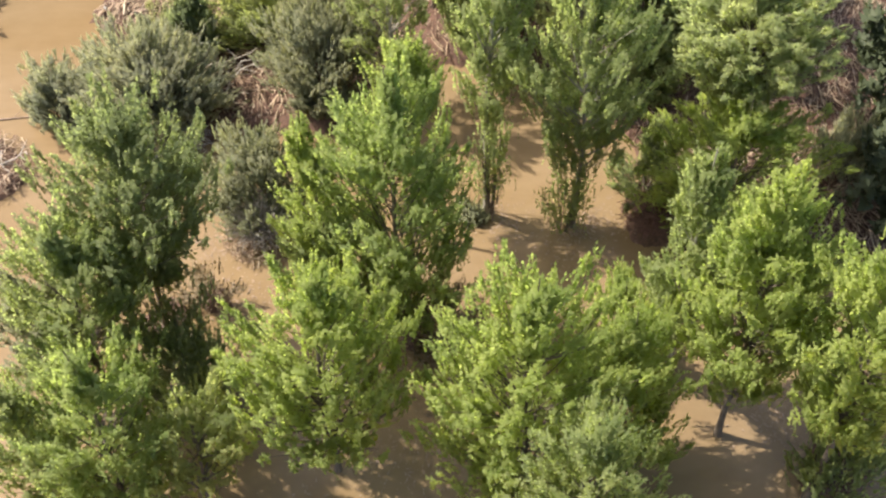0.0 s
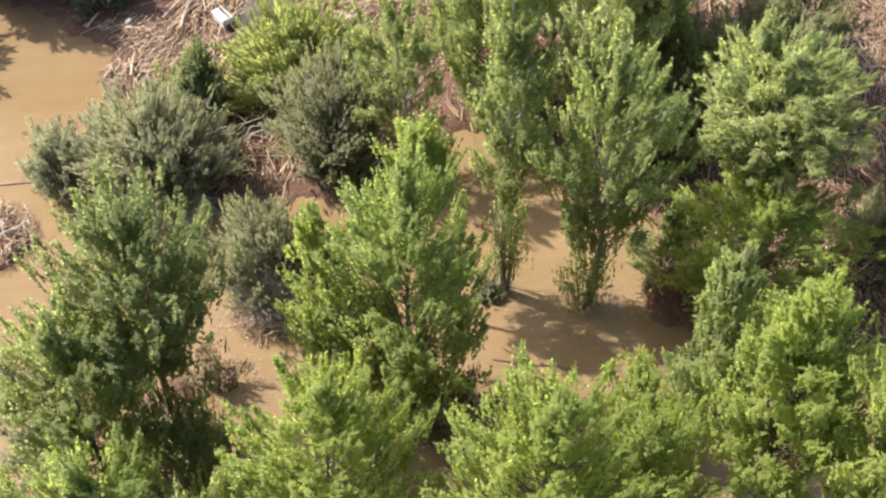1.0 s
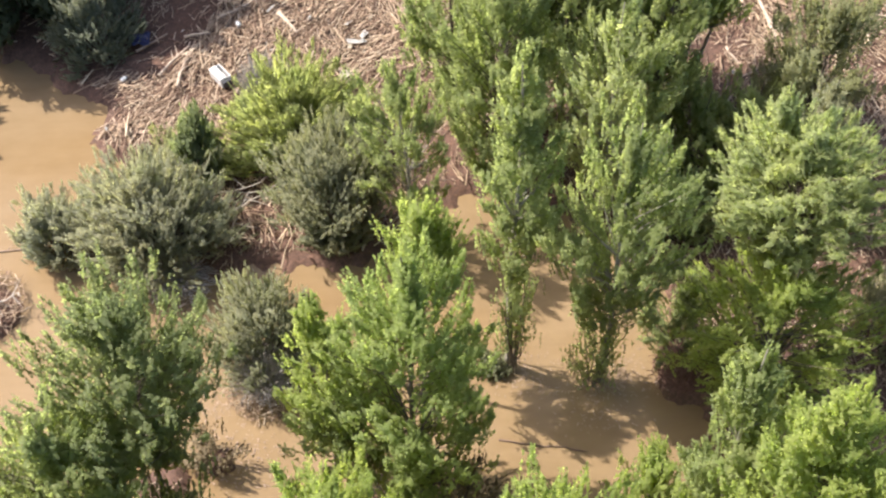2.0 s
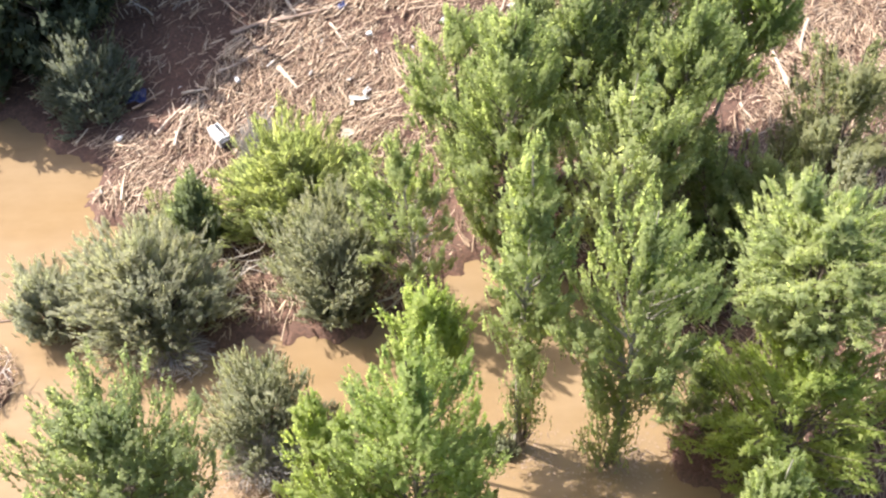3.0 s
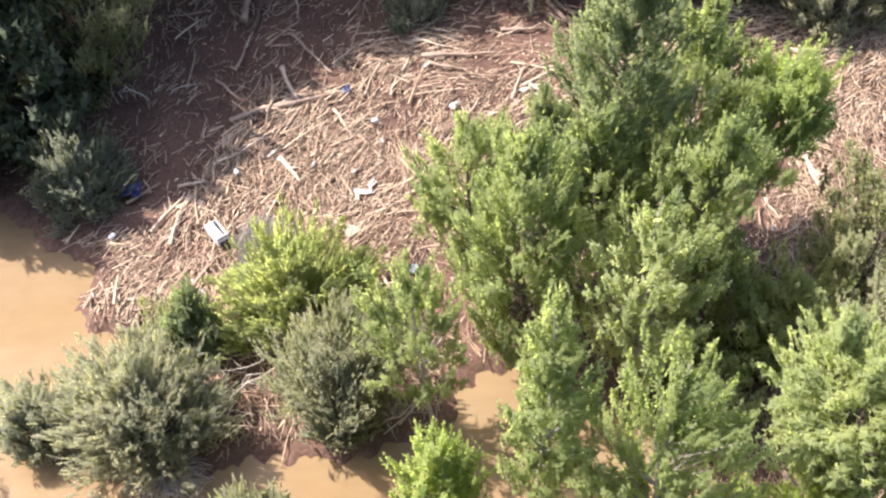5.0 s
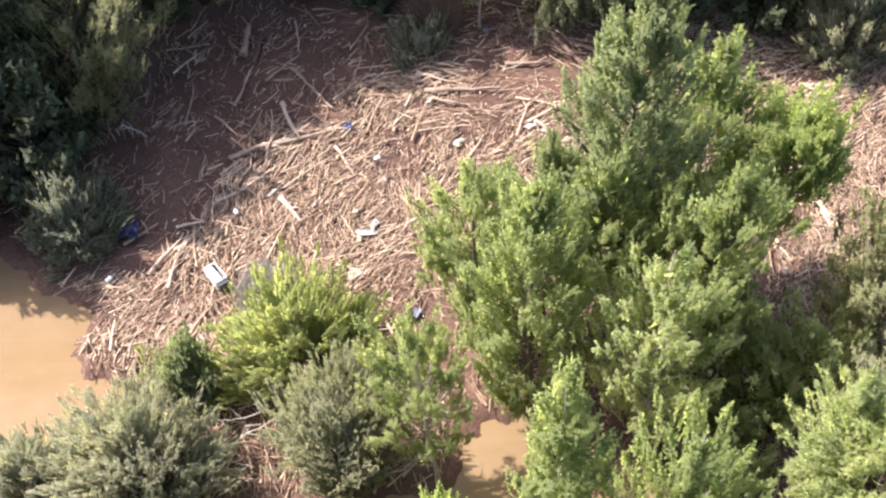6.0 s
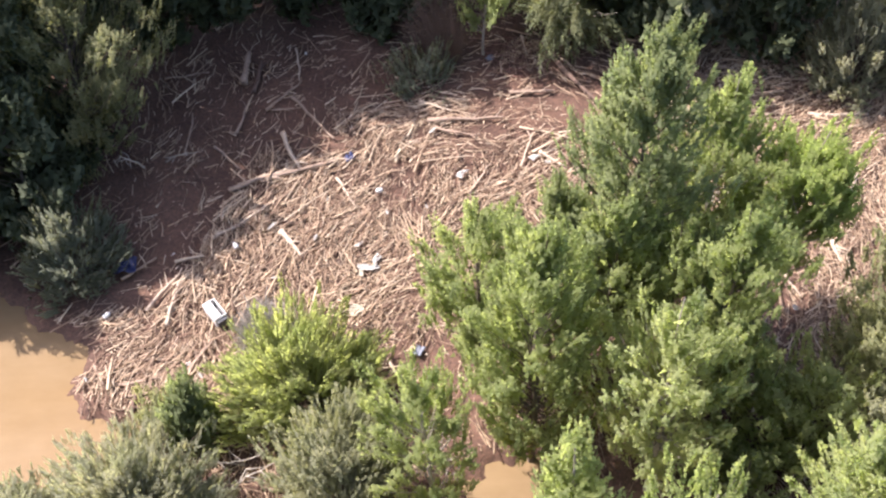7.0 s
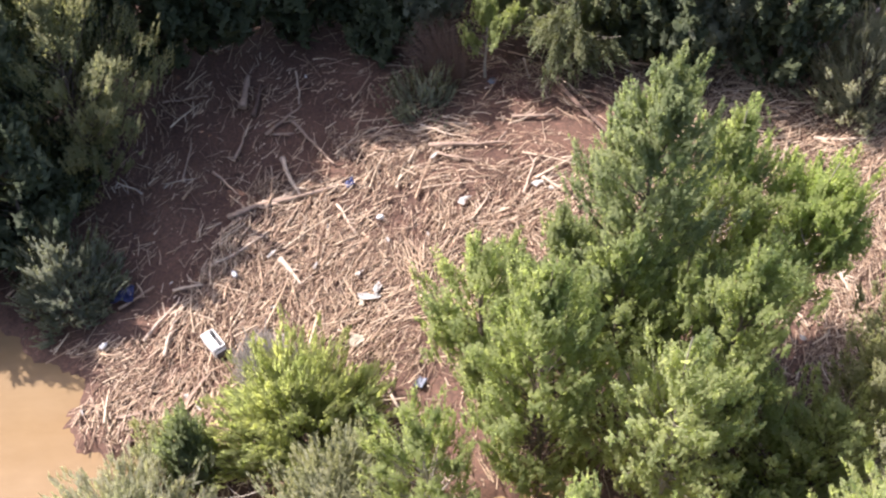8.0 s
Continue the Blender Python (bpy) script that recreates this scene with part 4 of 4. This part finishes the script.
# ---- dead growth and floating litter ----
def dead_thicket(label, x, y, top, spread, count, seed, mat, lean=(0, 0), thick=0.012):
    """Long leafless shoots that fan out from one root and hang over."""
    r = np.random.default_rng(seed)
    root = tagged(new("dead_thicket"), label, "dead thicket")
    root.location = (x, y, ground_z(x, y) - 0.05)
    for i in range(5):
        a = r.uniform(0, 2 * math.pi)
        q = np.linspace(0, 1, 6)[:, None]
        tip = np.array([math.cos(a) * spread * 0.5 + lean[0], math.sin(a) * spread * 0.4 + lean[1], top * r.uniform(0.7, 1.0)])
        pts = tip * q * np.concatenate([q ** 0.6, q ** 0.6, q ** 0], 1) + np.array([0.1 * math.cos(a), 0.1 * math.sin(a), 0])
        v, f = tube(pts, np.linspace(0.06, 0.015, 6), 6)
        piece("stem", mesh_from("stem", v, f, mat, True), root)
    a, d = r.uniform(0, 2 * math.pi, count), np.sqrt(r.random(count)) * spread
    foot = np.stack([np.cos(a) * d * 0.25, np.sin(a) * d * 0.25, top * 0.35 * r.random(count)], -1)
    tip = np.stack([np.cos(a) * d + lean[0], np.sin(a) * d * 0.8 + lean[1], top * (0.25 + 0.75 * r.random(count)) * (1 - 0.35 * (d / spread) ** 2)], -1)
    v, f = rods(foot, tip, np.full(count, thick), np.full(count, thick * 0.4), 3, 0.09, r, 3)
    piece("shootwork", mesh_from("shootwork", v, f, mat), root, kind="stuff")
    return root


BROWN_TWIG = plain("brown_twigs", (0.135, 0.088, 0.062), 0.9, 0.4, 5)
GREY_TWIG = plain("grey_twigs", (0.44, 0.41, 0.37), 0.9, 0.3, 5)
dead_thicket("brown leafless thicket leaning over the shaded drift", 2.6, 62.9, 4.2, 1.7, 900, 81, BROWN_TWIG, (-0.9, 0.6))
dead_thicket("grey leafless twigs at the back of a yellow shrub", -5.9, 46.8, 3.7, 1.5, 1500, 82, GREY_TWIG, (0.3, -0.1), 0.014)
dead_thicket("grey-brown bare undergrowth beneath a half-bare shrub", -5.6, 32.2, 2.6, 1.7, 700, 83, GREY_TWIG, (0.2, -0.3))
dead_thicket("grey bare twigs under a silvery willow shrub", -9.4, 37.6, 1.8, 1.7, 420, 84, GREY_TWIG, (0.2, -0.4))
# Dark trunk that stands in for a big branch's slanting shadow.
log(7.5, 62.6, 9.6, 58.5, 0.13, 2, 0.2, "long dark trunk laid along a branch's shadow over the drift", 3)
log(6.0, 64.3, 6.2, 62.9, 0.06, 0, 0.3, "short pale broken trunk among tangled roots", 1)
brush_heap("sunlit brown tangle of roots at the wood's edge", 6.1, 63.3, 1.3, 0.9, 320, 78, CANE)

# bark, leaves and reed scraps afloat round the drowned trees; they also mimic mottled shade
r = np.random.default_rng(91)
spots = [(-6.4, 29.2, 1.5), (-8.9, 25.9, 1.6), (-0.3, 25.4, 1.3), (13.5, 22.2, 1.5), (1.4, 26.0, 1.4), (4.3, 32.3, 1.3), (6.9, 31.0, 1.5), (0.4, 21.6, 2.0), (-4.2, 18.4, 2.2), (8.6, 31.8, 1.2), (-7.0, 31.6, 1.2), (-13.6, 40.4, 0.9)]
lx = np.concatenate([r.normal(a, k * 0.55, int(150 * k)) for a, b, k in spots])
ly = np.concatenate([r.normal(b, k * 0.55, int(150 * k)) for a, b, k in spots])
n = len(lx)
la = r.random(n) * 2 * math.pi
v, f = leaves(np.stack([lx, ly, np.maximum(height(lx, ly), 0.0) + 0.012 + 0.02 * r.random(n)], -1), np.stack([np.cos(la), np.sin(la), 0.04 * r.random(n)], -1),
              unit(np.stack([r.normal(0, 0.12, n), r.normal(0, 0.12, n), np.ones(n)], -1)), 0.05 + 0.22 * r.random((n, 1)) ** 2.5, 0.025 + 0.045 * r.random((n, 1)))
tagged(new("litter_and_shade_flecks", mesh_from("litter_and_shade_flecks", v, f, WOODS[1])), "brown leaves and reed scraps afloat, also mimicking shadow flecks on muddy water", "flood litter", kind="stuff")
